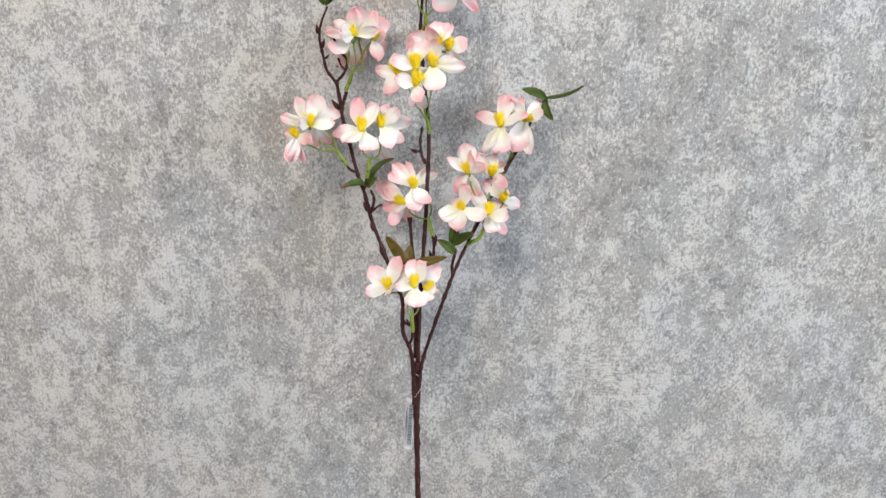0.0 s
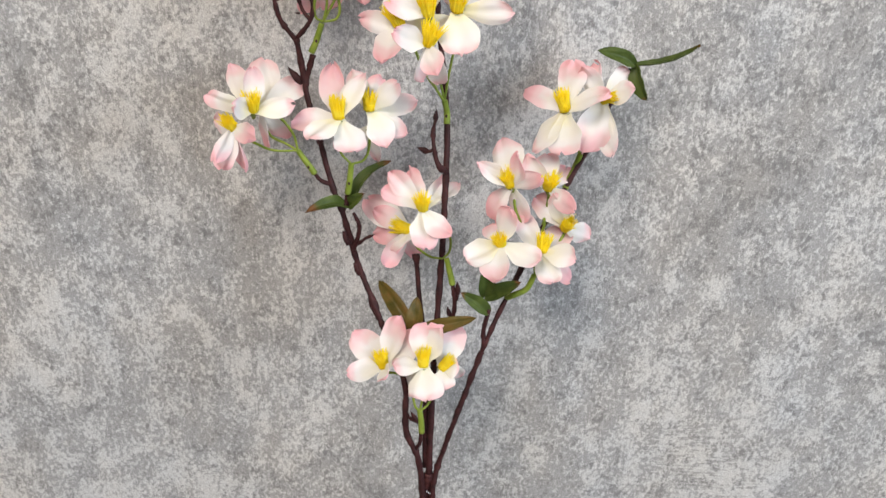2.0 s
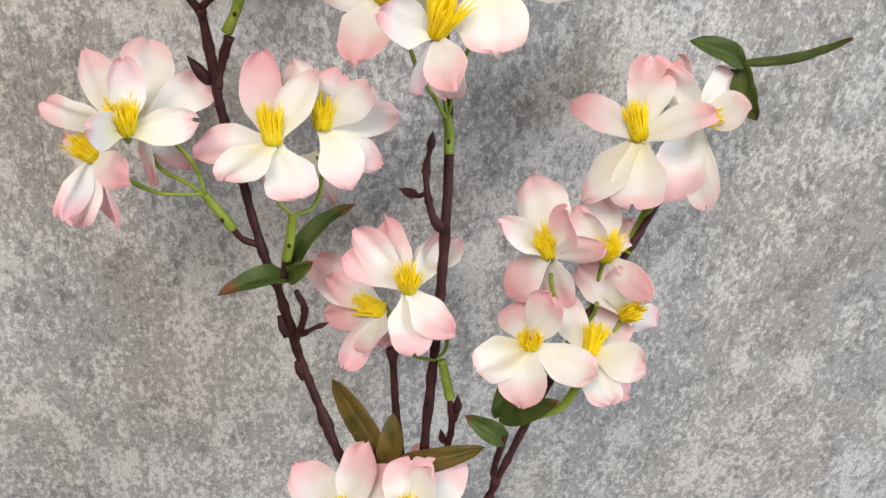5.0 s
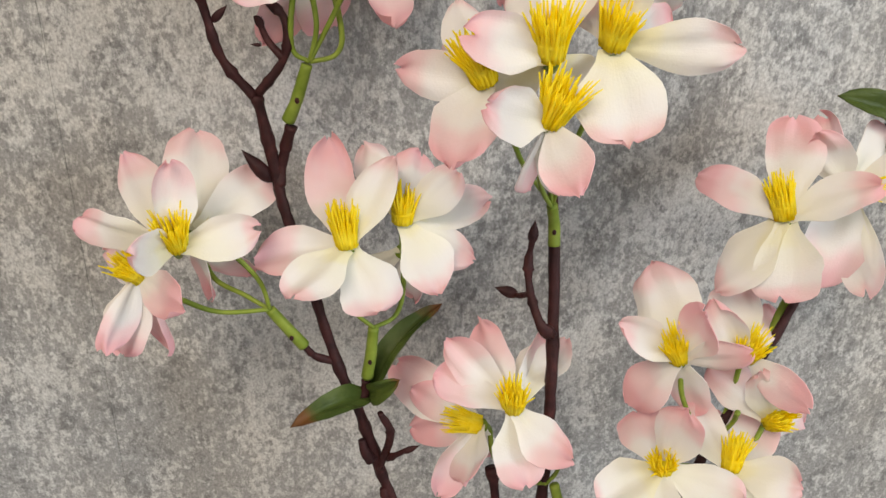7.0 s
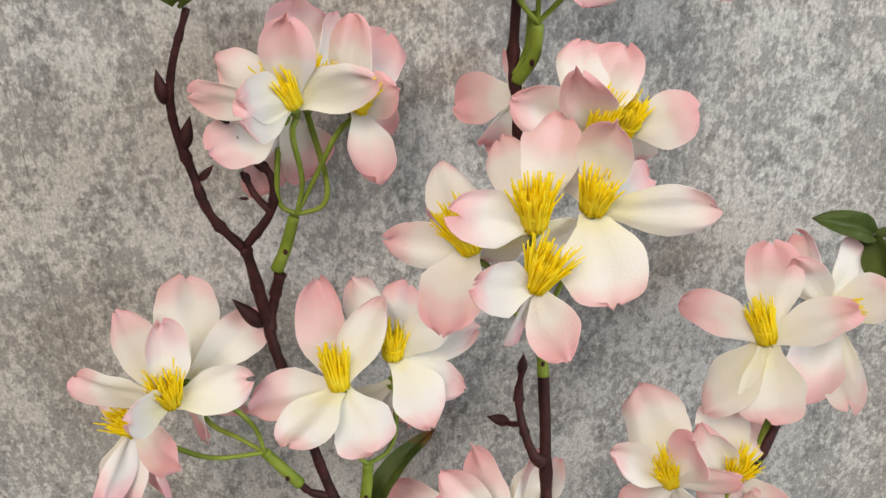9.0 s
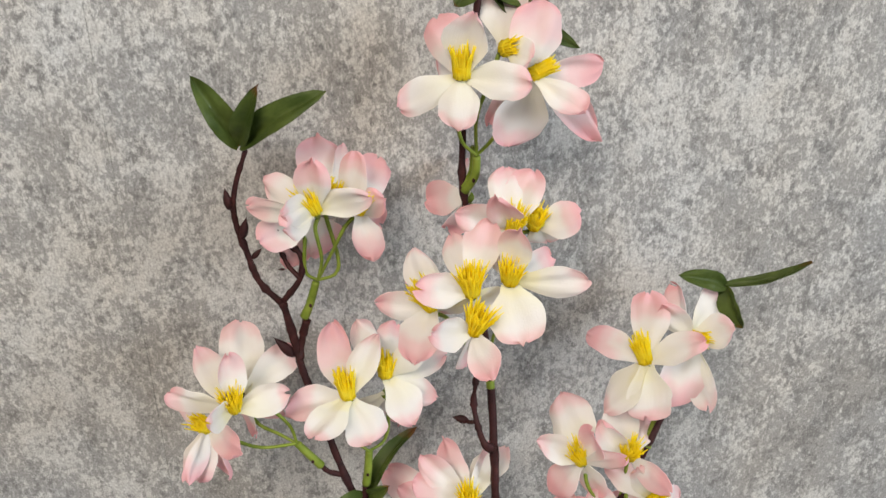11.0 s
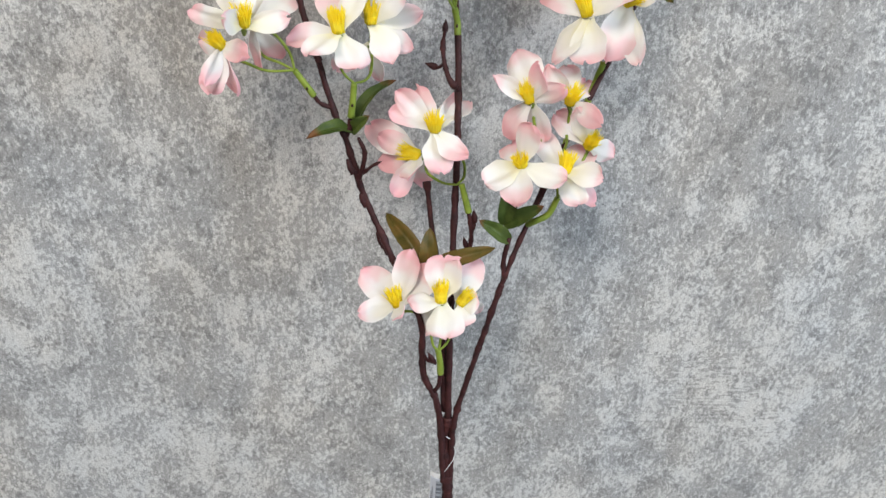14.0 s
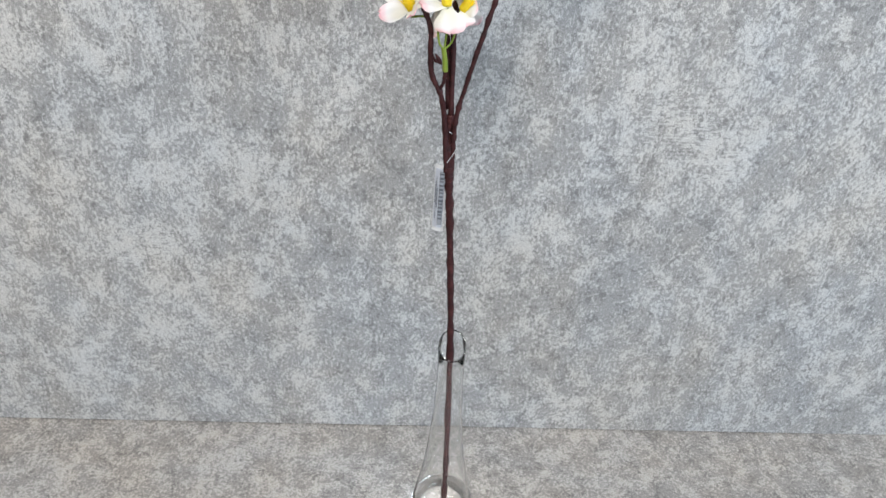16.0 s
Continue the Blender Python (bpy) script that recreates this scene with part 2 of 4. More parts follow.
def spline(points, per=6):
    """Smooth run through the points."""
    p = [Vector(q) for q in points]
    p = [p[0] * 2 - p[1], *p, p[-1] * 2 - p[-2]]
    out = []
    for i in range(1, len(p) - 2):
        for k in range(per):
            t = k / per
            a, b, c, d = p[i - 1], p[i], p[i + 1], p[i + 2]
            out.append(0.5 * (2 * b + (c - a) * t + (2 * a - 5 * b + 4 * c - d) * t * t + (3 * b - a - 3 * c + d) * t ** 3))
    return out + [p[-2]]


def tube(points, r0, r1, sides=10, per=6, knobs=0.0, seed=0, bm=None, flare=0.0):
    """A tapered round run with swellings where knobs is set, closed at both ends."""
    bm = bm or bmesh.new()
    run = spline(points, per)
    n = len(run)
    along, rings, side = 0.0, [], Vector((1, 0, 0.2))
    for i, q in enumerate(run):
        way = (run[min(i + 1, n - 1)] - run[max(i - 1, 0)]).normalized()
        side = (side - way * side.dot(way)).normalized()
        up = way.cross(side)
        if i:
            along += (q - run[i - 1]).length
        f = i / (n - 1)
        r = r0 + (r1 - r0) * f
        swell = noise.noise((along * 95, seed * 3.7, 0.5))
        r *= 1 + knobs * max(0.0, swell * 0.6) + 0.5 * knobs * noise.noise((along * 260, seed, 9))
        if knobs > 0.15:
            step = (along * 88 + seed * 0.37) % 1.0
            r *= 1 + 0.48 * knobs * max(0.0, 1 - step * 4) - 0.16 * knobs * step
        if flare and i >= n - 2:
            r *= 1 + flare
        rings.append([bm.verts.new(q + (side * math.cos(a) + up * math.sin(a)) * r * (1 + 0.12 * knobs * math.sin(3 * a + along * 300)))
                      for a in (2 * math.pi * k / sides for k in range(sides))])
    for a, b in zip(rings, rings[1:]):
        for k in range(sides):
            bm.faces.new((a[k], a[(k + 1) % sides], b[(k + 1) % sides], b[k]))
    bm.faces.new(reversed(rings[0]))
    bm.faces.new(rings[-1])
    return bm


def sheet(place, across, along, thick):
    """A thin closed sheet. place(u, v) gives the point and the outward way; u from -1 to 1, v from 0 to 1."""
    bm = bmesh.new()
    uv = bm.loops.layers.uv.new("UVMap")
    at, sides = {}, []
    for face in (0, 1):
        grid = []
        for j in range(along + 1):
            row = []
            for i in range(across + 1):
                u, v = 2 * i / across - 1, j / along
                p, out = place(u, v)
                vert = bm.verts.new(p + out * (thick * (0.5 - face)))
                at[vert] = (0.5 + 0.5 * u, v)
                row.append(vert)
            grid.append(row)
        sides.append(grid)
    top, low = sides
    for j in range(along):
        for i in range(across):
            bm.faces.new((top[j][i], top[j][i + 1], top[j + 1][i + 1], top[j + 1][i]))
            bm.faces.new((low[j][i], low[j + 1][i], low[j + 1][i + 1], low[j][i + 1]))
    rim = [(j, 0) for j in range(along)] + [(along, i) for i in range(across)] + [(j, across) for j in range(along, 0, -1)] + [(0, i) for i in range(across, 0, -1)]
    for f in bm.faces:
        f.smooth = True
    for (j, i), (l, k) in zip(rim, rim[1:] + rim[:1]):
        f = bm.faces.new((top[j][i], top[l][k], low[l][k], low[j][i]))
        for e in f.edges:
            e.smooth = False
    for f in bm.faces:
        for lp in f.loops:
            lp[uv].uv = at[lp.vert]
    return bm


# ---- the setting ----
JOINT = -0.173
wall = mesh_object("wall_north", block((-1.2, 0.012, 0.0), (1.3, 0.05, 1.9)), DARK, None, smooth=False)
tagged(wall, "backing behind the grey concrete-look wall panels", "wall", kind="structure")
for a, b in ((-1.2, JOINT - 0.00006), (JOINT + 0.00006, 1.3)):
    part("panel", block((a, 0.0, 0.0026), (b, 0.012, 1.9), soft=0.00005), WALL, wall, "grey mottled concrete-look wall panel", False)
floor = mesh_object("floor", block((-1.2, -1.4, -0.02), (1.3, 0.012, 0.0), soft=0.0008), FLOOR, None, smooth=False)
tagged(floor, "grey mottled concrete-look board under the vase", "floor", kind="structure")
# Room shell: unseen, added to close the set in and hold the lamps.
slab = mesh_object("ground", block((-2.6, -3.6, -0.12), (2.6, 0.5, -0.02)), PLASTER, None, smooth=False)
tagged(slab, "unseen grey floor added around the set", "floor", kind="structure")
roof = bmesh.new()
for a, b in (((-2.6, -3.6, 2.6), (-1.5, 0.5, 2.7)), ((-0.2, -3.6, 2.6), (2.6, 0.5, 2.7)), ((-1.5, -3.6, 2.6), (-0.2, -2.5, 2.7)), ((-1.5, -1.3, 2.6), (-0.2, 0.5, 2.7))):
    block(a, b, roof)
ceiling = mesh_object("ceiling", roof, CEILING, None, smooth=False)
tagged(ceiling, "unseen added grey ceiling with an opening for a lamp", "ceiling", kind="structure")
tagged(mesh_object("wall_back", block((-2.6, 0.4, -0.02), (2.6, 0.5, 2.6)), PLASTER, None, smooth=False), "unseen added grey room wall", "wall", kind="structure")
tagged(mesh_object("wall_west", block((-2.6, -3.6, -0.02), (-2.5, 0.4, 2.6)), PLASTER, None, smooth=False), "unseen added grey room wall", "wall", kind="structure")


def wall_with_opening(name, box, hole, axis):
    """An unseen wall slab with one lamp opening; axis is the way along the wall."""
    (x0, y0, z0), (x1, y1, z1) = box
    a0, a1, b0, b1 = hole
    lo, hi = (x0, x1) if axis == 0 else (y0, y1)
    bm = bmesh.new()
    for a, b, c, d in ((lo, a0, z0, z1), (a1, hi, z0, z1), (a0, a1, z0, b0), (a0, a1, b1, z1)):
        if axis == 0:
            block((a, y0, c), (b, y1, d), bm)
        else:
            block((x0, a, c), (x1, b, d), bm)
    return tagged(mesh_object(name, bm, PLASTER, None, smooth=False), "unseen added grey wall with an opening for a lamp", "wall", kind="structure")


wall_with_opening("wall_east", ((2.5, -3.6, -0.02), (2.6, 0.4, 2.6)), (-2.15, -0.85, 1.05, 2.15), 1)
wall_with_opening("wall_south", ((-2.5, -3.6, -0.02), (2.5, -3.5, 2.6)), (1.05, 2.35, 1.4, 2.55), 0)


# ---- the vase ----
def vase(centre, low, high):
    """A clear bud vase turned round its axis: wide foot, slim neck, mouth cut at a slant."""
    outer = [(0.0, 0.0), (0.020, 0.0), (0.0255, 0.0015), (0.0300, 0.006), (0.0318, 0.014), (0.0311, 0.026), (0.0284, 0.042),
             (0.0232, 0.068), (0.0188, 0.098), (0.0155, 0.131), (0.0132, 0.165), (0.0120, 0.195), (0.0118, 0.222), (0.0121, 0.236)]
    inner = [(0.0113, 0.2355), (0.0110, 0.222), (0.0111, 0.195), (0.0123, 0.165), (0.0145, 0.131), (0.0176, 0.098),
             (0.0218, 0.068), (0.0268, 0.043), (0.0286, 0.030), (0.0235, 0.023), (0.0150, 0.0195), (0.0, 0.0185)]
    top, sides, bm = 0.236, 48, bmesh.new()
    rings = []
    for r, z in outer + [(0.0120, 0.2367), (0.0116, 0.2366)] + inner:
        if r == 0.0:
            rings.append([bm.verts.new((0, 0, z))])
            continue
        ring = []
        for k in range(sides):
            a = 2 * math.pi * k / sides
            share = max(0.0, (z - 0.19) / (top - 0.19))
            slant = (low + high) / 2 - top + (high - low) / 2 * math.sin(a)
            ring.append(bm.verts.new((r * math.cos(a), r * math.sin(a), z + share * slant)))
        rings.append(ring)
    for a, b in zip(rings, rings[1:]):
        for k in range(sides):
            q = (k + 1) % sides
            if len(a) == 1:
                bm.faces.new((a[0], b[q], b[k]))
            elif len(b) == 1:
                bm.faces.new((a[k], a[q], b[0]))
            else:
                bm.faces.new((a[k], a[q], b[q], b[k]))
    ob = mesh_object("vase", bm, GLASS)
    ob.location = centre
    rim = bmesh.new()
    loop = [(0.0113 * math.cos(a), 0.0113 * math.sin(a), (low + high) / 2 + 0.0009 + (high - low) / 2 * math.sin(a)) for a in (2 * math.pi * k / 40 for k in range(41))]
    part("rim", tube(loop, 0.0005, 0.0005, 8, 2, bm=rim), RIM, ob, "fire-polished glass rim cut at a slant").visible_shadow = False
    ob.visible_shadow = False
    return tagged(ob, "tall slim clear glass bud vase standing on the floor", "vase")


vase((0.0020, -0.1235, 0.0), 0.2335, 0.2495)

# ---- the blossom branch ----
branch = tagged(new("blossom_branch"), "artificial brown branch with pale pink cloth blossoms in a vase", "artificial flower")
branch.location = (0, 0, 0)


def twig(name, points, r0, r1, knobs=0.5, mat=None, label="", flare=0.0):
    twig.count += 1
    return part(name, tube(points, r0, r1, 10, 9, knobs, twig.count, flare=flare), mat or BARK, branch, label)


twig.count = 0


def bud(base, tip, wide=0.36):
    a, b = Vector(base), Vector(tip)
    way = (b - a).normalized()
    side = way.orthogonal().normalized()
    up, size, bm, rings = way.cross(side), (b - a).length, bmesh.new(), []
    for f, w in ((0.0, 0.25), (0.06, 0.6), (0.2, 0.92), (0.36, 1.0), (0.55, 0.86), (0.75, 0.52), (0.92, 0.18), (1.0, 0.03)):
        rings.append([bm.verts.new(a + way * size * f + (side * math.cos(k * math.pi / 4) + up * math.sin(k * math.pi / 4)) * size * wide * 0.5 * w * (1 + 0.08 * (k % 2)))
                      for k in range(8)])
    for r, s in zip(rings, rings[1:]):
        for k in range(8):
            bm.faces.new((r[k], r[(k + 1) % 8], s[(k + 1) % 8], s[k]))
    bm.faces.new(reversed(rings[0]))
    bm.faces.new(rings[-1])
    return part("bud", bm, BARK, branch, "dark red-brown pointed bud")


def leaf(base, tip, wide, face, bow=0.12, fold=0.25, mat=None):
    """A folded lance-shaped leaf from base to tip whose upper side looks the way of face."""
    a, b, seed = Vector(base), Vector(tip), Vector(tip) * 37
    way = b - a
    size = way.length
    out = (Vector(face) - way * Vector(face).dot(way) / way.length_squared).normalized()
    across = way.normalized().cross(out)

    def place(u, v):
        w = wide * 0.92 * (math.sin(math.pi * min(1.0, 0.03 + 0.97 * v) ** 0.85) ** 0.58 + 0.05 * (1 - v))
        lift = bow * size * math.sin(math.pi * v) + fold * abs(u) * w + 0.0012 * noise.noise(seed + Vector((u * 2, v * 5, 0)))
        rib = -0.0006 * math.exp(-(u * 5) ** 2)
        return a + way * v + across * (u * w * 0.5 * (1 + 0.06 * noise.noise(seed + Vector((v * 9, u, 3))))) + out * (lift + rib), out

    return part("leaf", sheet(place, 8, 12, 0.0004), mat or LEAF, branch, "faded olive-brown leaf" if mat else "", False)


def petal(centre, axis, azimuth, rise, size, wide, roll, parent, seed, cloth):
    """One cloth petal, narrow at the claw and round at the tip: azimuth and rise in degrees about the flower's axis, roll about its own length."""
    c, n = Vector(centre), Vector(axis).normalized()
    e1 = n.cross(Vector((0, 1, 0))).normalized()
    e2 = n.cross(e1)
    az, el, lean = radians(azimuth), radians(rise), radians(roll)
    rad = e1 * math.cos(az) + e2 * math.sin(az)
    way = rad * math.cos(el) + n * math.sin(el)
    face = (n * math.cos(el) - rad * math.sin(el)).normalized()
    side = way.cross(face)
    across, out = side * math.cos(lean) + face * math.sin(lean), face * math.cos(lean) - side * math.sin(lean)
    rng = random.Random(seed)
    cup, bow, curl, skew = rng.uniform(-0.10, 0.14), rng.uniform(-0.03, 0.07), rng.uniform(-0.12, 0.06), rng.uniform(-0.08, 0.08)
    broad, notch, blunt = rng.uniform(0.48, 0.62), rng.choice((0.0, 0.0, 0.05, 0.02, -0.05, -0.03)), rng.choice((1.7, 2.1, 2.6, 3.0, 3.6, 4.2))
    twist, lop, fray = rng.uniform(-0.35, 0.35), rng.uniform(-0.22, 0.22), rng.uniform(0.06, 0.20)
    fold, fold_side = rng.choice((0.0, 0.0, 0.0, 0.25, 0.5, -0.35)), rng.choice((-1, 1))
    crease, crimp = rng.uniform(-0.5, 0.5), rng.uniform(-0.12, 0.12)
    off = Vector((rng.uniform(0, 50), rng.uniform(0, 50), 0))
    turn = across * math.cos(twist) + out * math.sin(twist)

    def place(u, v):
        s = 1 - (1 - v) ** 1.7
        g = min(1.0, s / broad)
        w = wide * (0.30 + 0.70 * g * g * (3 - 2 * g)) * 1.12 * (1.0 if s < broad else max(0.03, 1 - ((s - broad) / (1 - broad)) ** blunt) ** 0.48)
        tipcut = 1 - notch * math.exp(-(u * 1.5) ** 2) * s ** 4
        ruffle = 0.125 * size * s * noise.noise(off + Vector((u * 1.3, s * 1.9, 0))) + 0.030 * size * s * abs(u) * noise.noise(off + Vector((u * 4, s * 4, 7)))
        lift = size * (bow * math.sin(math.pi * s) + curl * s ** 3) + cup * wide * u * u * 0.5 * math.sin(math.pi * min(1, 0.25 + s * 0.7)) + ruffle
        lift += crimp * wide * max(0.0, 1 - abs(u - crease) * 1.6) * math.sin(math.pi * s)
        lift += fold * wide * max(0.0, u * fold_side - 0.35) ** 2 * min(1.0, s * 1.6)
        lift -= 0.0005 * math.exp(-(u * 4.5) ** 2) * math.sin(math.pi * s)
        edge = 1 - 0.35 * abs(fold) * max(0.0, u * fold_side) + fray * noise.noise(off + Vector((s * 3, u, 11))) + 0.035 * noise.noise(off + Vector((s * 17, u * 3, 5))) + lop * u * 0.5
        reach = size * (s * tipcut * (1 + 0.06 * noise.noise(off + Vector((u * 1.8, 2, 1))) + 0.03 * noise.noise(off + Vector((u * 7, 5, 1)))) + 0.02)
        return c + way * reach + (across * (1 - s) + turn * s) * (u * 0.5 * w * edge) + across * (skew * size * s * (1 - s)) + out * lift, out

    return part("petal", sheet(place, 10, 14, 0.0003), cloth, parent, "", False)


def stamens(centre, axis, size, parent, seed, spread=0.5):
    """A fan of fine tapered filaments that grow together in a cup at the base."""
    c, n = Vector(centre), Vector(axis).normalized()
    e1 = n.cross(Vector((0, 1, 0))).normalized()
    e2 = n.cross(e1)
    rng, bm = random.Random(seed), bmesh.new()
    tube([c - n * 0.0005, c + n * size * 0.12, c + n * size * 0.30], 0.0020, 0.0038 * min(1.0, 0.55 + spread), 12, 3, 0.0, 0, bm)
    for k in range(84):
        a, lean, long = k * 2.399963, spread * math.sqrt((k + 0.5) / 84), size * rng.uniform(0.52, 0.96)
        rad = e1 * math.cos(a) + e2 * math.sin(a)
        way = (n + rad * lean * rng.uniform(0.8, 1.15)).normalized()
        tip = c + way * long + rad * long * 0.06 * rng.uniform(-1, 1.5)
        tube([c + rad * 0.0030 * math.sqrt((k + 0.5) / 84), c + rad * 0.0012 + way * long * 0.5 + n * long * 0.03, tip], 0.00066, 0.00018, 4, 3, 0.0, k, bm)
    return part("stamen_tuft", bm, YELLOW, parent, "bright yellow stamen tuft")


def blossom(centre, axis, petals, tuft_way=None, tuft=0.0145, spread=0.5, rosy=False):
    """A cloth flower; petals are azimuth, rise, length, width and roll in degrees and millimetres."""
    blossom.count += 1
    c, n = Vector(centre), Vector(axis).normalized()
    bm = tube([c - n * 0.0085, c - n * 0.004, c - n * 0.0004], 0.0011, 0.0026, 10, 3)
    cup = part("blossom", bm, GREEN, branch, "rosy pink cloth blossom with a green cup" if rosy else "white cloth blossom with pale pink petal tips")
    for k, (az, rise, size, wide, roll) in enumerate(petals):
        petal(c, n, az, rise, size / 1000, wide / 1000, roll, cup, blossom.count * 11 + k, ROSY if rosy else PETAL)
    if tuft_way:
        stamens(c, tuft_way, tuft, cup, blossom.count, spread)
    return cup


blossom.count = 0
twig("stem", [(0.004, -0.128, 0.024), (0.003, -0.127, 0.12), (-0.0002, -0.1232, 0.2502), (-0.0036, -0.117, 0.3199), (-0.0083, -0.1092, 0.3977), (-0.0105, -0.0998, 0.4375), (-0.0097, -0.0998, 0.4554)], 0.0027, 0.0031, 0.75)
twig("branch", [(-0.0097, -0.0998, 0.4554), (-0.0104, -0.092, 0.5105), (-0.0099, -0.0803, 0.5554), (-0.0091, -0.0695, 0.5956), (-0.009, -0.0635, 0.632), (-0.0103, -0.0468, 0.6837), (-0.0169, -0.0429, 0.7299), (-0.0215, -0.039, 0.7652), (-0.0227, -0.0359, 0.7897), (-0.0193, -0.039, 0.8349), (-0.0168, -0.039, 0.8578)], 0.0022, 0.0013)
twig("branch", [(-0.0112, -0.1082, 0.4100), (-0.0126, -0.1050, 0.4270), (-0.0136, -0.1022, 0.4440), (-0.0175, -0.103, 0.471), (-0.0259, -0.1014, 0.4914), (-0.0275, -0.0975, 0.5218), (-0.0335, -0.0897, 0.535), (-0.0411, -0.078, 0.5468), (-0.0491, -0.0702, 0.563), (-0.0621, -0.0585, 0.5895), (-0.0707, -0.0569, 0.6192), (-0.078, -0.0538, 0.6377), (-0.087, -0.0468, 0.6667), (-0.094, -0.0421, 0.6892), (-0.0978, -0.039, 0.7094), (-0.1008, -0.0374, 0.7227)], 0.0021, 0.0017)
twig("branch", [(-0.0072, -0.1078, 0.4100), (-0.0068, -0.1042, 0.4280), (-0.0058, -0.1005, 0.4520), (-0.0009, -0.0975, 0.4738), (0.0083, -0.0936, 0.5075), (0.0187, -0.0858, 0.5413), (0.0288, -0.078, 0.5681), (0.0483, -0.0624, 0.6111), (0.063, -0.0546, 0.6422), (0.0754, -0.0452, 0.6649), (0.0907, -0.0328, 0.6976), (0.0988, -0.0265, 0.7126)], 0.002, 0.0013)
twig("branch", [(-0.0123, -0.0983, 0.4594), (-0.0146, -0.09, 0.5105), (-0.0181, -0.078, 0.5502), (-0.0218, -0.0663, 0.571), (-0.025, -0.0577, 0.5956)], 0.002, 0.0015, 0.2, flare=0.7)
twig("twig", [(-0.1013, -0.0374, 0.7222), (-0.1098, -0.0367, 0.7333), (-0.1138, -0.0359, 0.7473), (-0.1173, -0.0351, 0.7639), (-0.1149, -0.0359, 0.7785), (-0.1096, -0.0359, 0.7927)], 0.00161, 0.00102)
twig("twig", [(-0.1002, -0.0374, 0.7231), (-0.0918, -0.0367, 0.7346), (-0.0917, -0.0359, 0.745), (-0.0973, -0.0351, 0.7509), (-0.1027, -0.0351, 0.7612), (-0.108, -0.0351, 0.7662)], 0.00136, 0.00094)
twig("twig", [(-0.0922, -0.0367, 0.7337), (-0.0969, -0.0343, 0.7382), (-0.0997, -0.0328, 0.7451)], 0.00119, 0.00102)
twig("twig", [(0.0203, -0.0845, 0.5456), (0.0194, -0.0842, 0.5578), (0.022, -0.0819, 0.5725)], 0.00136, 0.00128)
twig("twig", [(-0.0095, -0.0585, 0.6522), (-0.0142, -0.0608, 0.658), (-0.0172, -0.053, 0.6655), (-0.0180, -0.0499, 0.6740), (-0.0168, -0.0484, 0.6835)], 0.00160, 0.00115, 0.9)
twig("twig", [(-0.0171, -0.0546, 0.6654), (-0.0195, -0.0499, 0.6617), (-0.0209, -0.0476, 0.6606)], 0.00102, 0.00094)
twig("twig", [(-0.0641, -0.0581, 0.5965), (-0.0605, -0.0608, 0.6133), (-0.064, -0.0624, 0.6241)], 0.00153, 0.00119)
twig("twig", [(-0.0615, -0.0593, 0.6013), (-0.0573, -0.0624, 0.6066), (-0.0544, -0.0632, 0.6093)], 0.0011, 0.00085)
twig("twig", [(-0.0781, -0.0537, 0.6381), (-0.0848, -0.0546, 0.6412), (-0.0883, -0.0554, 0.6459)], 0.00136, 0.0011)
twig("twig", [(-0.0716, -0.0566, 0.6213), (-0.0694, -0.0562, 0.6277), (-0.0687, -0.0562, 0.6327)], 0.00161, 0.00153)
twig("twig", [(-0.0951, -0.0413, 0.6948), (-0.0936, -0.039, 0.7036), (-0.0908, -0.039, 0.7138)], 0.00144, 0.00178)
twig("twig", [(-0.0102, -0.0876, 0.5274), (-0.0009, -0.078, 0.5574), (0.0005, -0.0764, 0.5725), (-0.0014, -0.0749, 0.5846)], 0.00144, 0.00128)
twig("twig", [(0.0002, -0.0764, 0.5706), (0.0022, -0.0764, 0.578)], 0.00102, 0.00094)
twig("twig", [(-0.0197, -0.1026, 0.4762), (-0.0166, -0.1045, 0.4842), (-0.0159, -0.1053, 0.4941)], 0.00144, 0.00128)
twig("twig", [(-0.0265, -0.0998, 0.504), (-0.0231, -0.0983, 0.4978), (-0.0182, -0.0998, 0.4963)], 0.0011, 0.00094)
twig("collar", [(-0.0084, -0.1088, 0.4020), (-0.0090, -0.1074, 0.4080), (-0.0094, -0.1060, 0.4135)], 0.0034, 0.0042, 0.2)
twig("flower_stalk", [(-0.0883, -0.0554, 0.6459), (-0.093, -0.0562, 0.6531), (-0.098, -0.0569, 0.6606)], 0.0020, 0.0017, 0.1, GREEN, "light green plastic flower stalk")
twig("flower_stalk", [(-0.098, -0.0569, 0.6606), (-0.1007, -0.0569, 0.6711), (-0.1092, -0.0562, 0.6809), (-0.1218, -0.0417, 0.6778)], 0.00068, 0.00095, 0.05, GREEN, "light green plastic flower stalk")
twig("flower_stalk", [(-0.098, -0.0569, 0.6606), (-0.1058, -0.053, 0.6632), (-0.1164, -0.0468, 0.666), (-0.1218, -0.0417, 0.6778)], 0.00068, 0.00095, 0.05, GREEN, "light green plastic flower stalk")
twig("branch_node", [(-0.0702, -0.0593, 0.6099), (-0.0692, -0.0603, 0.6058), (-0.0671, -0.0601, 0.6017)], 0.0013, 0.0021, 0.3)
twig("branch_node", [(-0.0629, -0.0601, 0.5885), (-0.0621, -0.0607, 0.5847), (-0.06, -0.0601, 0.5809)], 0.0013, 0.0021, 0.3)
twig("branch_node", [(-0.0532, -0.0608, 0.5639), (-0.052, -0.0614, 0.5589), (-0.0496, -0.0608, 0.5538)], 0.0013, 0.0021, 0.3)
twig("branch_node", [(0.0046, -0.0952, 0.4951), (0.0055, -0.0954, 0.5003), (0.0076, -0.0944, 0.5055)], 0.0013, 0.0021, 0.3)
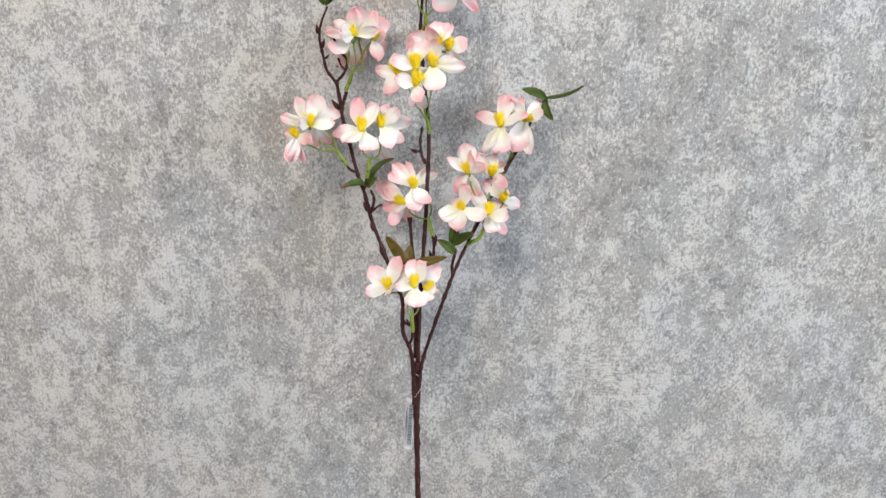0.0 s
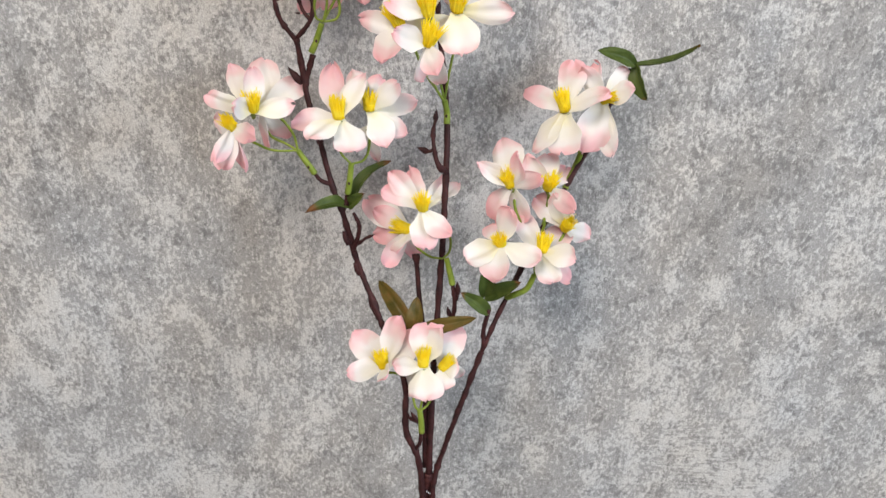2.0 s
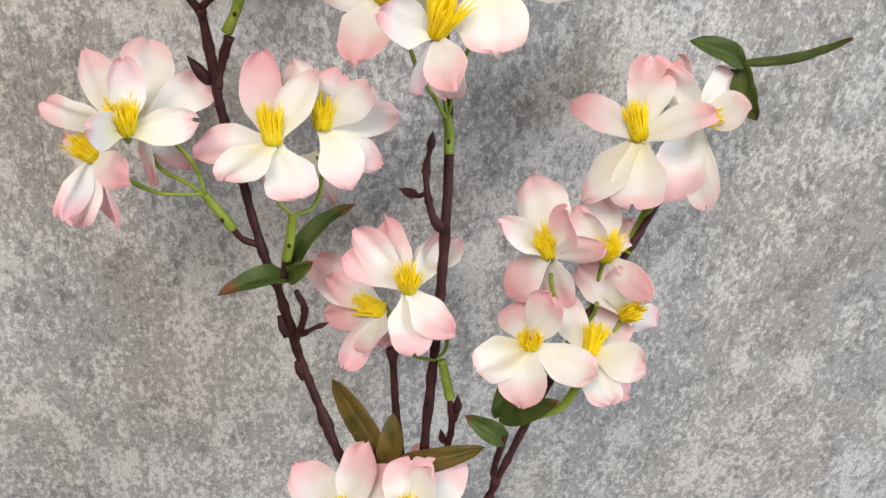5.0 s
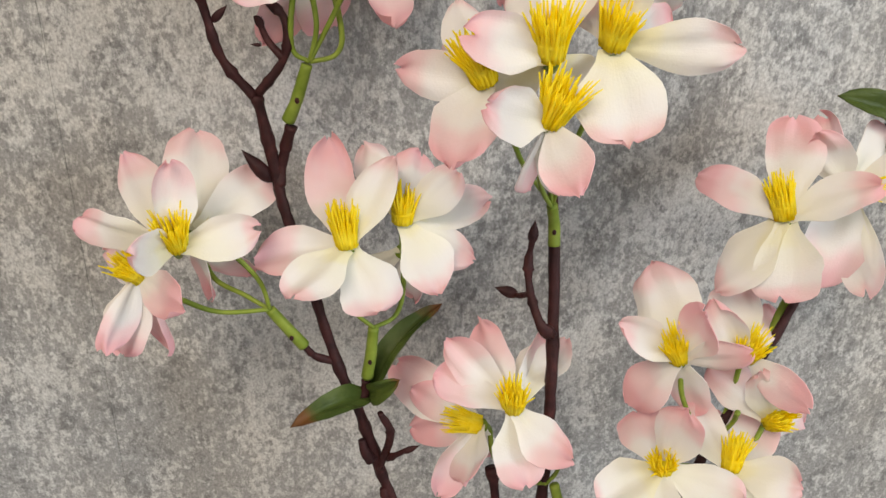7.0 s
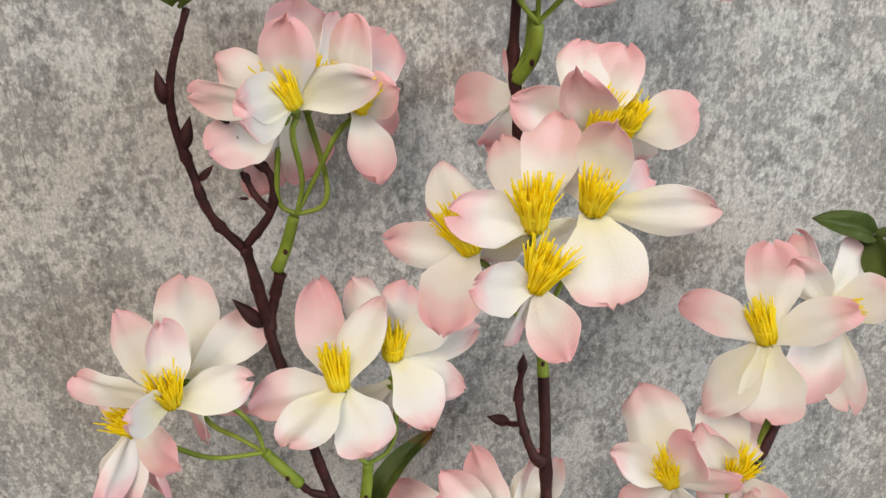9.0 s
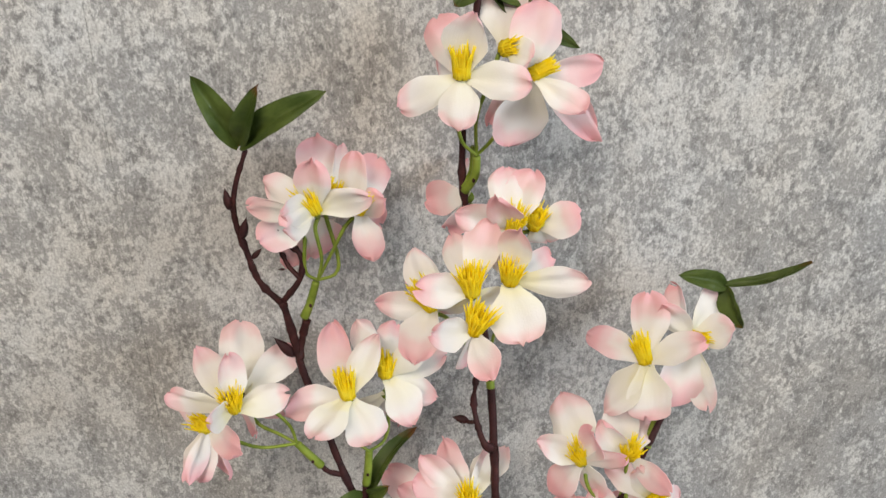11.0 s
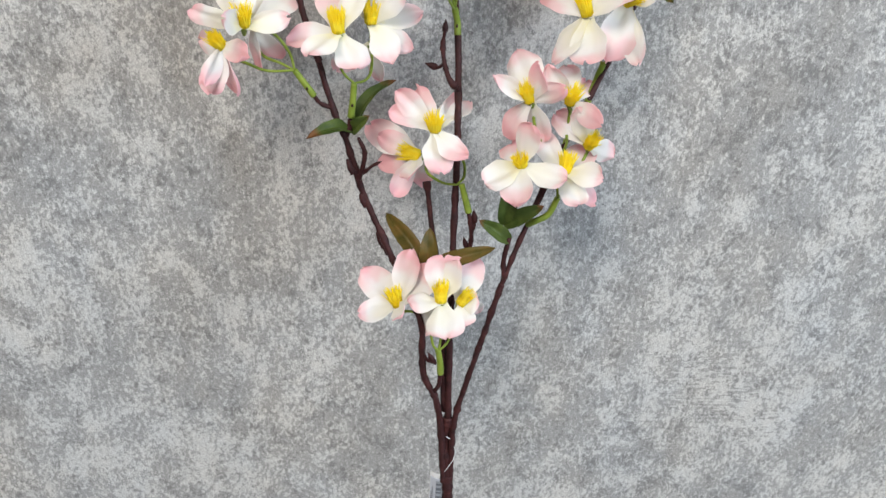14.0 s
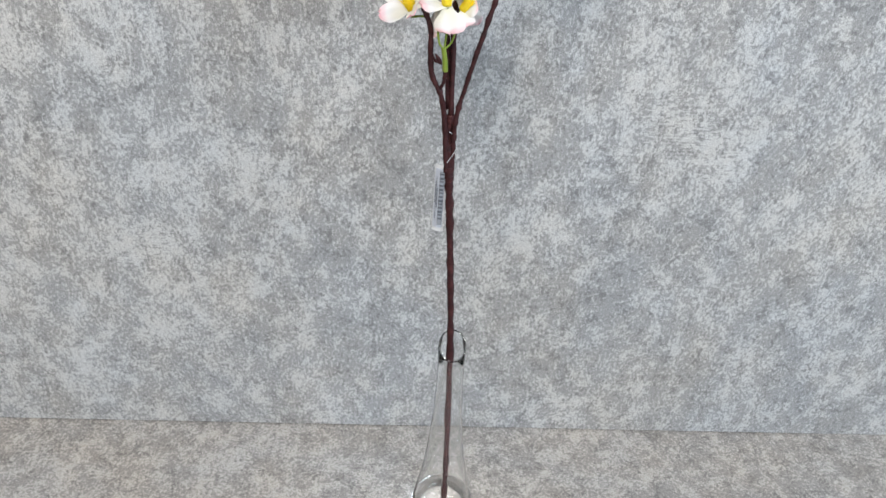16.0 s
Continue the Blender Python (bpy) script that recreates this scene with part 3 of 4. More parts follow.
twig("branch_node", [(0.0168, -0.0874, 0.5355), (0.0174, -0.0876, 0.5396), (0.0191, -0.0866, 0.5437)], 0.0013, 0.0021, 0.3)
twig("branch_node", [(-0.0474, -0.0694, 0.5539), (-0.0492, -0.0696, 0.5598), (-0.0498, -0.0686, 0.5657)], 0.0013, 0.0021, 0.3)
twig("branch_node", [(-0.0868, -0.053, 0.6721), (-0.0866, -0.0533, 0.6684), (-0.0851, -0.0523, 0.6647)], 0.0013, 0.0021, 0.3)
twig("flower_stalk", [(-0.098, -0.0569, 0.6606), (-0.1126, -0.0585, 0.6607), (-0.1228, -0.0585, 0.6645), (-0.1355, -0.0525, 0.6676)], 0.00068, 0.00095, 0.05, GREEN, "light green plastic flower stalk")
twig("flower_stalk", [(-0.0683, -0.0562, 0.634), (-0.067, -0.0569, 0.6444), (-0.0662, -0.0569, 0.6539)], 0.0020, 0.0017, 0.1, GREEN, "light green plastic flower stalk")
twig("flower_stalk", [(-0.0662, -0.0569, 0.6539), (-0.0723, -0.0562, 0.6601), (-0.0756, -0.053, 0.6706), (-0.0741, -0.0461, 0.6725)], 0.00068, 0.00095, 0.05, GREEN, "light green plastic flower stalk")
twig("flower_stalk", [(-0.0662, -0.0569, 0.6539), (-0.0595, -0.0507, 0.6542), (-0.0569, -0.0429, 0.6594), (-0.0574, -0.0333, 0.6753)], 0.00068, 0.00095, 0.05, GREEN, "light green plastic flower stalk")
twig("flower_stalk", [(-0.0014, -0.0749, 0.5846), (-0.0037, -0.0733, 0.5928), (-0.006, -0.0718, 0.601)], 0.0020, 0.0017, 0.1, GREEN, "light green plastic flower stalk")
twig("flower_stalk", [(-0.0082, -0.0702, 0.5999), (-0.0164, -0.0686, 0.6002), (-0.0249, -0.0608, 0.6027), (-0.0253, -0.0461, 0.6029)], 0.00068, 0.00095, 0.05, GREEN, "light green plastic flower stalk")
twig("flower_stalk", [(-0.0082, -0.0702, 0.5999), (-0.0043, -0.0671, 0.6044), (-0.0058, -0.0585, 0.6113), (-0.0212, -0.0658, 0.6258)], 0.00068, 0.00095, 0.05, GREEN, "light green plastic flower stalk")
twig("flower_stalk", [(-0.0917, -0.039, 0.7155), (-0.0887, -0.039, 0.7226), (-0.0855, -0.039, 0.7328)], 0.0020, 0.0017, 0.1, GREEN, "light green plastic flower stalk")
twig("flower_stalk", [(-0.0847, -0.039, 0.7337), (-0.0823, -0.0406, 0.745), (-0.0839, -0.0429, 0.7596), (-0.0825, -0.0406, 0.7643)], 0.00068, 0.00095, 0.05, GREEN, "light green plastic flower stalk")
twig("flower_stalk", [(-0.0847, -0.039, 0.7337), (-0.0783, -0.039, 0.746), (-0.0722, -0.039, 0.7579), (-0.0676, -0.0328, 0.7605)], 0.00068, 0.00095, 0.05, GREEN, "light green plastic flower stalk")
twig("flower_stalk", [(-0.0847, -0.039, 0.7337), (-0.0895, -0.0367, 0.7363), (-0.0896, -0.0359, 0.7467), (-0.0884, -0.0247, 0.7566)], 0.00068, 0.00095, 0.05, GREEN, "light green plastic flower stalk")
twig("flower_stalk", [(-0.0847, -0.039, 0.7337), (-0.0773, -0.0374, 0.7355), (-0.0757, -0.0359, 0.7428), (-0.0806, -0.0290, 0.7612)], 0.00068, 0.00095, 0.05, GREEN, "light green plastic flower stalk")
twig("flower_stalk", [(-0.0102, -0.0484, 0.6793), (-0.0106, -0.0468, 0.6859), (-0.0124, -0.0491, 0.6939)], 0.0020, 0.0017, 0.1, GREEN, "light green plastic flower stalk")
twig("flower_stalk", [(-0.0124, -0.0491, 0.6929), (-0.0181, -0.0585, 0.7044), (-0.0218, -0.0702, 0.7195), (-0.0234, -0.0843, 0.7303)], 0.00068, 0.00095, 0.05, GREEN, "light green plastic flower stalk")
twig("flower_stalk", [(-0.0124, -0.0491, 0.6939), (-0.0169, -0.0585, 0.7121), (-0.0217, -0.0741, 0.734), (-0.0229, -0.0803, 0.7451)], 0.00068, 0.00095, 0.05, GREEN, "light green plastic flower stalk")
twig("flower_stalk", [(-0.0124, -0.0491, 0.6939), (-0.0244, -0.0585, 0.7124), (-0.0315, -0.0702, 0.7305), (-0.0370, -0.0766, 0.7375)], 0.00068, 0.00095, 0.05, GREEN, "light green plastic flower stalk")
twig("flower_stalk", [(-0.0124, -0.0491, 0.6939), (-0.0105, -0.0585, 0.7157), (-0.0076, -0.0702, 0.7382), (-0.0080, -0.0762, 0.7474)], 0.00068, 0.00095, 0.05, GREEN, "light green plastic flower stalk")
twig("flower_stalk", [(0.0639, -0.0539, 0.6439), (0.0692, -0.0468, 0.6542), (0.0717, -0.0484, 0.6652)], 0.0020, 0.0017, 0.1, GREEN, "light green plastic flower stalk")
twig("flower_stalk", [(0.0711, -0.0484, 0.6639), (0.067, -0.0491, 0.6749), (0.0621, -0.0485, 0.6859)], 0.00068, 0.00095, 0.05, GREEN, "light green plastic flower stalk")
twig("flower_stalk", [(0.0717, -0.0484, 0.6652), (0.0769, -0.0468, 0.6683), (0.0837, -0.0429, 0.6774), (0.0833, -0.0361, 0.6930)], 0.00068, 0.00095, 0.05, GREEN, "light green plastic flower stalk")
twig("flower_stalk", [(-0.0219, -0.0381, 0.7726), (-0.018, -0.0406, 0.7802), (-0.0175, -0.0421, 0.7891)], 0.0020, 0.0017, 0.1, GREEN, "light green plastic flower stalk")
twig("flower_stalk", [(-0.0176, -0.0421, 0.7896), (-0.024, -0.0468, 0.7977), (-0.0262, -0.0507, 0.8095), (-0.0244, -0.0485, 0.8199)], 0.00068, 0.00095, 0.05, GREEN, "light green plastic flower stalk")
twig("flower_stalk", [(-0.0176, -0.0421, 0.7896), (-0.018, -0.0437, 0.8057), (-0.0139, -0.0429, 0.8183), (-0.0083, -0.0351, 0.8295)], 0.00068, 0.00095, 0.05, GREEN, "light green plastic flower stalk")
twig("flower_stalk", [(-0.0176, -0.0421, 0.7896), (-0.011, -0.0437, 0.7976), (-0.004, -0.0452, 0.8098), (0.0011, -0.0398, 0.8193)], 0.00068, 0.00095, 0.05, GREEN, "light green plastic flower stalk")
twig("flower_stalk", [(-0.0219, -0.0379, 0.7739), (-0.0183, -0.0367, 0.7806), (-0.0177, -0.0359, 0.7912)], 0.0020, 0.0017, 0.1, GREEN, "light green plastic flower stalk")
twig("flower_stalk", [(-0.0213, -0.0392, 0.7636), (-0.0171, -0.0468, 0.7622), (-0.0108, -0.0546, 0.7617), (-0.0052, -0.0601, 0.7617)], 0.00068, 0.00095, 0.05, GREEN, "light green plastic flower stalk")
twig("flower_stalk", [(-0.0213, -0.0392, 0.7636), (-0.018, -0.0429, 0.7624), (-0.0181, -0.0226, 0.7618)], 0.00068, 0.00095, 0.05, GREEN, "light green plastic flower stalk")
twig("flower_stalk", [(-0.0213, -0.0392, 0.7636), (-0.0123, -0.0468, 0.7613), (-0.003, -0.0546, 0.7608), (0.0047, -0.0522, 0.7598)], 0.00068, 0.00095, 0.05, GREEN, "light green plastic flower stalk")
twig("flower_stalk", [(-0.0159, -0.1053, 0.4933), (-0.0166, -0.1061, 0.5029), (-0.0179, -0.1061, 0.5111)], 0.0020, 0.0017, 0.1, GREEN, "light green plastic flower stalk")
twig("flower_stalk", [(-0.0175, -0.1061, 0.5103), (-0.0211, -0.1069, 0.5156), (-0.022, -0.1045, 0.5261), (-0.0166, -0.0960, 0.5324)], 0.00068, 0.00095, 0.05, GREEN, "light green plastic flower stalk")
twig("flower_stalk", [(-0.0175, -0.1061, 0.5103), (-0.0165, -0.1053, 0.5227), (-0.0166, -0.0960, 0.5324)], 0.00068, 0.00095, 0.05, GREEN, "light green plastic flower stalk")
twig("flower_stalk", [(-0.0175, -0.1061, 0.5103), (-0.0121, -0.103, 0.5153), (-0.0089, -0.0983, 0.5264), (-0.0068, -0.0890, 0.5281)], 0.00068, 0.00095, 0.05, GREEN, "light green plastic flower stalk")
twig("flower_stalk", [(-0.0306, -0.092, 0.5273), (-0.0341, -0.0928, 0.5289), (-0.0405, -0.0893, 0.5266)], 0.00068, 0.00095, 0.05, GREEN, "light green plastic flower stalk")
twig("flower_stalk", [(0.0329, -0.0747, 0.5772), (0.0369, -0.078, 0.5812), (0.044, -0.078, 0.5858), (0.0481, -0.078, 0.596)], 0.0020, 0.0017, 0.1, GREEN, "light green plastic flower stalk")
twig("flower_stalk", [(0.0481, -0.078, 0.596), (0.0461, -0.0764, 0.6057), (0.0354, -0.078, 0.6148), (0.0275, -0.0770, 0.6113)], 0.00068, 0.00095, 0.05, GREEN, "light green plastic flower stalk")
twig("flower_stalk", [(0.0481, -0.078, 0.596), (0.0512, -0.0733, 0.6005), (0.0528, -0.0708, 0.6020)], 0.00068, 0.00095, 0.05, GREEN, "light green plastic flower stalk")
twig("flower_stalk", [(0.0481, -0.078, 0.596), (0.0576, -0.0686, 0.6025), (0.0661, -0.0605, 0.6172)], 0.00068, 0.00095, 0.05, GREEN, "light green plastic flower stalk")
twig("flower_stalk", [(0.0478, -0.0628, 0.6099), (0.0396, -0.0624, 0.6216), (0.034, -0.064, 0.6329), (0.0326, -0.0618, 0.6421)], 0.00068, 0.00095, 0.05, GREEN, "light green plastic flower stalk")
twig("flower_stalk", [(0.0478, -0.0628, 0.6099), (0.0524, -0.0593, 0.6225), (0.0542, -0.0574, 0.6401)], 0.00068, 0.00095, 0.05, GREEN, "light green plastic flower stalk")
twig("flower_stalk", [(0.0478, -0.0628, 0.6099), (0.0519, -0.0663, 0.6224), (0.051, -0.0702, 0.6305)], 0.00068, 0.00095, 0.05, GREEN, "light green plastic flower stalk")
bud((-0.0973, -0.0406, 0.6965), (-0.1057, -0.0406, 0.7068))
bud((-0.0200, -0.0468, 0.6600), (-0.0275, -0.0468, 0.6628), 0.5)
bud((-0.0172, -0.0484, 0.6800), (-0.0168, -0.0480, 0.6880), 0.4)
bud((-0.0564, -0.0632, 0.6078), (-0.0508, -0.0632, 0.6107))
bud((0.0023, -0.0757, 0.5777), (0.0014, -0.0757, 0.5875))
bud((-0.0017, -0.0764, 0.5619), (-0.0038, -0.0764, 0.5698))
bud((-0.1185, -0.0359, 0.7667), (-0.1197, -0.0359, 0.7767))
bud((-0.1151, -0.0359, 0.7533), (-0.1122, -0.0359, 0.7633))
bud((-0.1119, -0.0359, 0.7437), (-0.1073, -0.0359, 0.7485))
bud((-0.1076, -0.0351, 0.7654), (-0.111, -0.0351, 0.765))
bud((-0.0988, -0.0335, 0.7366), (-0.102, -0.0335, 0.7367))
bud((-0.1025, -0.0351, 0.7623), (-0.1019, -0.0351, 0.7656))
bud((-0.0188, -0.0983, 0.4953), (-0.0236, -0.0983, 0.504))
# Solid dark beads on the sockets stand for the shade in their holes.
for x, y, z in ((-0.0884, -0.0425, 0.7232), (-0.0917, -0.0583, 0.6508), (-0.0673, -0.0591, 0.6420), (-0.0108, -0.0494, 0.6845), (-0.0187, -0.0428, 0.7790)):
    pit = bmesh.new()
    bmesh.ops.create_uvsphere(pit, u_segments=8, v_segments=6, radius=1.0, matrix=Matrix.Translation((x, y, z)) @ Matrix.Diagonal((0.0007, 0.0004, 0.0010, 1)))
    part("hole_shade_bead", pit, BARK, branch, "dark bead standing for the shade inside a socket hole")
leaf((-0.0678, -0.0546, 0.6246), (-0.0918, -0.0741, 0.6283), 0.0092, (0, -0.6, 0.8), 0.2)
leaf((-0.0678, -0.0546, 0.6246), (-0.0434, -0.0351, 0.6486), 0.0088, (-0.6, -0.6, 0.5), 0.17)
leaf((-0.0678, -0.0546, 0.6246), (-0.0579, -0.0624, 0.6374), 0.008, (0, -0.8, 0.6), 0.1)
leaf((0.1011, -0.0281, 0.7155), (0.0768, -0.0312, 0.7239), 0.0100, (0, -0.8, 0.6), 0.1)
leaf((0.1011, -0.0281, 0.7155), (0.1348, -0.039, 0.732), 0.0065, (0, -0.3, 1), -0.1)
leaf((0.1011, -0.0281, 0.7155), (0.1098, -0.0351, 0.696), 0.011, (-0.8, -0.6, 0.2), 0.1)
leaf((-0.0242, -0.0741, 0.5473), (-0.0487, -0.0468, 0.5692), 0.0115, (0, -0.8, 0.6), 0.1, mat=OLIVE)
leaf((-0.0243, -0.078, 0.5494), (-0.023, -0.0702, 0.5721), 0.011, (0, -0.8, 0.6), 0.1, mat=OLIVE)
leaf((-0.0243, -0.078, 0.5494), (0.0147, -0.0819, 0.5656), 0.0105, (0, -0.8, 0.6), 0.1, mat=OLIVE)
leaf((0.0218, -0.0819, 0.5702), (0.0034, -0.0858, 0.5856), 0.0095, (0, -0.8, 0.6), 0.1)
leaf((0.0189, -0.078, 0.5783), (0.0205, -0.078, 0.6115), 0.011, (0, -0.8, 0.6), 0.1)
leaf((0.0189, -0.078, 0.5783), (0.0396, -0.0858, 0.5948), 0.01, (0, -0.8, 0.6), 0.1)
leaf((-0.1116, -0.0359, 0.7944), (-0.1268, -0.039, 0.8247), 0.0115, (0, -0.8, 0.6), 0.1)
leaf((-0.1116, -0.0359, 0.7944), (-0.1009, -0.0468, 0.8228), 0.009, (0, -0.8, 0.6), 0.1)
leaf((-0.1116, -0.0359, 0.7944), (-0.0754, -0.0468, 0.8196), 0.012, (0, -0.8, 0.6), 0.1)
leaf((-0.0161, -0.039, 0.8578), (-0.0263, -0.039, 0.8484), 0.009, (0, -0.8, 0.6), -0.1)
leaf((-0.0161, -0.039, 0.8578), (0.0109, -0.0351, 0.8471), 0.011, (0, -0.8, 0.6), -0.1)
leaf((-0.0161, -0.039, 0.8578), (0.024, -0.0312, 0.8292), 0.01, (0, -0.8, 0.6), -0.1)
blossom((-0.1224, -0.0632, 0.6863), (0.116, -0.660, 0.743), [(-53, 7, 28.9, 12.5, 11), (-77, 34, 24.9, 12.5, -11), (-8, -2, 27.8, 9.5, 56), (-161, 6, 23.7, 14.0, 0), (52, 57, 23.8, 12.5, 54)], (-0.080, -0.330, 0.941), 0.0150, 0.62)
blossom((-0.1202, -0.0484, 0.6828), (0.190, -0.792, 0.580), [(-73, -4, 32.8, 17.5, 0), (-126, -8, 29.6, 13.8, 0), (157, -40, 26.4, 12.5, -36), (124, -44, 26.4, 10.0, -56)])
blossom((-0.1354, -0.0585, 0.6736), (0.013, -0.705, 0.710), [(142, 34, 24.8, 12.5, -24), (113, -37, 26.2, 12.5, -52), (74, -31, 26.2, 14.4, 0), (70, 0, 23.9, 11.3, 56), (-34, -37, 22.3, 12.5, 43)], (-0.436, -0.463, 0.772), 0.0130, 0.50, rosy=True)
blossom((-0.0742, -0.0507, 0.6796), (-0.020, -0.545, 0.838), [(-80, 17, 33.9, 15.9, 0), (-122, 34, 30.1, 13.0, 0), (9, -1, 26.7, 15.3, 0), (50, 15, 24.6, 15.3, 0), (117, -13, 21.9, 19.5, 0)], (-0.132, 0.176, 0.975), 0.0160, 0.50)
blossom((-0.0574, -0.0385, 0.6820), (-0.008, -0.612, 0.791), [(-64, 9, 28.5, 12.5, 27), (-104, -4, 26.3, 14.5, 0), (-153, 45, 24.7, 12.5, -27), (-162, -4, 29.8, 12.5, -30), (117, -16, 24.6, 16.8, 0), (158, -22, 27.4, 12.5, -27)], (0.008, -0.049, 0.999), 0.0145, 0.50)
blossom((-0.0572, -0.0351, 0.6691), (-0.015, -0.798, 0.602), [(103, -55, 26.2, 12.5, -46), (25, -31, 26.3, 12.5, 40)], rosy=True)
blossom((-0.0221, -0.0705, 0.6329), (-0.101, -0.551, 0.828), [(93, -11, 24.5, 16.0, 0), (133, -7, 24.1, 14.7, 0), (-129, -18, 36.0, 14.7, 0), (-117, -16, 32.2, 12.5, -47), (-47, 22, 29.4, 12.5, 25), (-23, 17, 26.6, 13.6, 0), (-75, 3, 31.1, 12.5, 21)], (-0.042, -0.221, 0.974), 0.0120, 0.70)
blossom((-0.0294, -0.0507, 0.6087), (-0.474, -0.544, 0.692), [(-52, 25, 26.0, 12.9, 0), (-26, -3, 26.2, 12.5, 24), (35, 4, 28.1, 12.5, 53), (68, 34, 24.7, 12.5, -21), (30, -60, 22.3, 12.5, 40), (-60, 15, 38.6, 16.6, 0)], (-0.972, 0.035, 0.232), 0.0150, 0.45, rosy=True)
blossom((0.0255, -0.0819, 0.6179), (-0.243, -0.573, 0.783), [(-84, -24, 26.3, 16.0, 0), (-133, 50, 24.7, 15.4, 0), (143, -2, 25.2, 15.4, 0), (69, -4, 23.6, 18.1, 0), (16, 4, 22.7, 15.4, 0)], (-0.258, -0.363, 0.895), 0.0100, 0.85)
blossom((0.0513, -0.0741, 0.6097), (-0.172, -0.388, 0.905), [(-65, 32, 25.8, 12.5, 20), (-130, -13, 26.2, 17.6, 0), (149, 11, 21.9, 15.8, 0), (148, -47, 26.2, 12.5, -26), (100, -9, 21.7, 14.9, 0), (-87, -19, 26.2, 12.5, 30)], (0.125, 0.295, 0.947), 0.0140, 0.50)
blossom((0.0647, -0.0663, 0.6232), (-0.161, -0.688, 0.708), [(-72, 57, 24.9, 12.5, 25), (-55, 11, 25.9, 14.0, 0), (168, -47, 23.2, 12.5, -40), (-126, -46, 20.7, 12.2, -56)], (0.170, -0.662, 0.730), 0.0130, 0.50)
blossom((0.0299, -0.0663, 0.6488), (-0.319, -0.531, 0.785), [(-35, 45, 24.7, 13.0, 0), (-94, 9, 30.5, 18.9, 0), (-156, 59, 24.8, 15.1, 0), (154, 33, 24.7, 12.1, -56), (10, -40, 26.7, 14.7, 0), (94, -71, 26.1, 12.5, -29)], (-0.393, -0.034, 0.919), 0.0140, 0.65, rosy=True)
blossom((0.0525, -0.0624, 0.6467), (-0.199, -0.593, 0.780), [(-54, 55, 24.8, 12.5, 33), (-126, -30, 26.1, 13.0, 0), (-96, -9, 26.2, 15.6, 0), (119, 14, 24.9, 11.7, -56)], (0.038, -0.264, 0.964), 0.0140, 0.75, rosy=True)
blossom((0.0589, -0.0530, 0.6924), (-0.377, -0.527, 0.762), [(-50, 15, 28.6, 13.0, 0), (-119, 16, 31.2, 15.5, 0), (170, 18, 27.8, 13.8, 0), (20, -17, 30.0, 18.0, 0), (63, -24, 25.2, 18.4, 0)], (-0.310, 0.169, 0.936), 0.0155, 0.42)
blossom((0.0820, -0.0429, 0.6979), (-0.153, -0.797, 0.585), [(-60, 36, 24.8, 12.5, 34), (-141, -15, 26.2, 12.5, -38), (176, 33, 20.1, 16.4, 0), (58, -7, 32.2, 21.1, 0), (88, -9, 34.5, 12.5, -18), (-92, -15, 26.2, 12.4, 56)], (0.357, -0.843, 0.403), 0.0140, 0.25)
blossom((-0.0830, -0.0468, 0.7700), (-0.059, -0.731, 0.680), [(-101, 62, 24.6, 13.3, 0), (-40, -7, 26.4, 12.5, 22), (-14, -1, 27.8, 9.2, 56), (29, 58, 24.8, 12.5, 51), (46, 50, 24.8, 12.5, 55), (178, 26, 24.6, 12.5, -45)], (-0.323, -0.308, 0.895), 0.0150, 0.55)
blossom((-0.0790, -0.0351, 0.7669), (0.189, -0.715, 0.673), [(-71, 8, 28.6, 19.3, 0), (-97, 9, 26.3, 12.5, -44)], (0.385, -0.259, 0.886), 0.0150, 0.40, rosy=True)
blossom((-0.0660, -0.0390, 0.7660), (0.197, -0.735, 0.649), [(-100, -1, 26.3, 14.8, 0), (-158, 45, 12.8, 12.5, -32), (-171, -54, 22.3, 12.5, -43), (118, -1, 20.8, 13.4, 0), (-65, 38, 24.8, 12.5, 48)], (0.495, -0.318, 0.808), 0.0120, 0.30, rosy=True)
blossom((-0.0876, -0.0320, 0.7609), (0.093, -0.861, 0.500), [(38, 8, 22.5, 16.4, 0), (127, -63, 26.1, 15.3, 0), (141, -44, 26.4, 16.4, 0), (74, -32, 26.3, 12.5, 41)], rosy=True)
blossom((-0.0235, -0.0897, 0.7369), (-0.012, -0.630, 0.776), [(21, 48, 24.9, 12.5, 36), (85, -75, 25.4, 12.5, 53), (130, -67, 26.2, 12.5, -53), (105, 3, 19.8, 12.5, -43)], (0.239, -0.278, 0.930), 0.0160, 0.60)
blossom((-0.0240, -0.0858, 0.7515), (-0.129, -0.645, 0.753), [(-112, 7, 28.9, 14.2, 0), (5, 44, 24.5, 12.5, 40), (-83, -6, 26.5, 12.7, 0), (-12, -56, 26.3, 10.6, 56), (177, -59, 22.5, 12.5, -56)], (-0.092, -0.265, 0.960), 0.0165, 0.50)
blossom((-0.0387, -0.0819, 0.7439), (-0.201, -0.627, 0.753), [(-87, -9, 26.5, 13.3, 0), (-12, 21, 21.4, 12.5, 49), (58, -4, 22.2, 17.0, 0), (-60, -38, 24.3, 11.9, 56)], (-0.404, -0.195, 0.894), 0.0165, 0.50)
blossom((-0.0089, -0.0819, 0.7536), (-0.103, -0.665, 0.739), [(-115, 55, 24.5, 12.9, 0), (-84, -14, 26.5, 12.5, 31), (168, 5, 28.5, 12.5, -51), (-152, -29, 26.4, 12.5, -39), (93, -10, 23.7, 19.7, 0)], (0.094, -0.313, 0.945), 0.0150, 0.55)
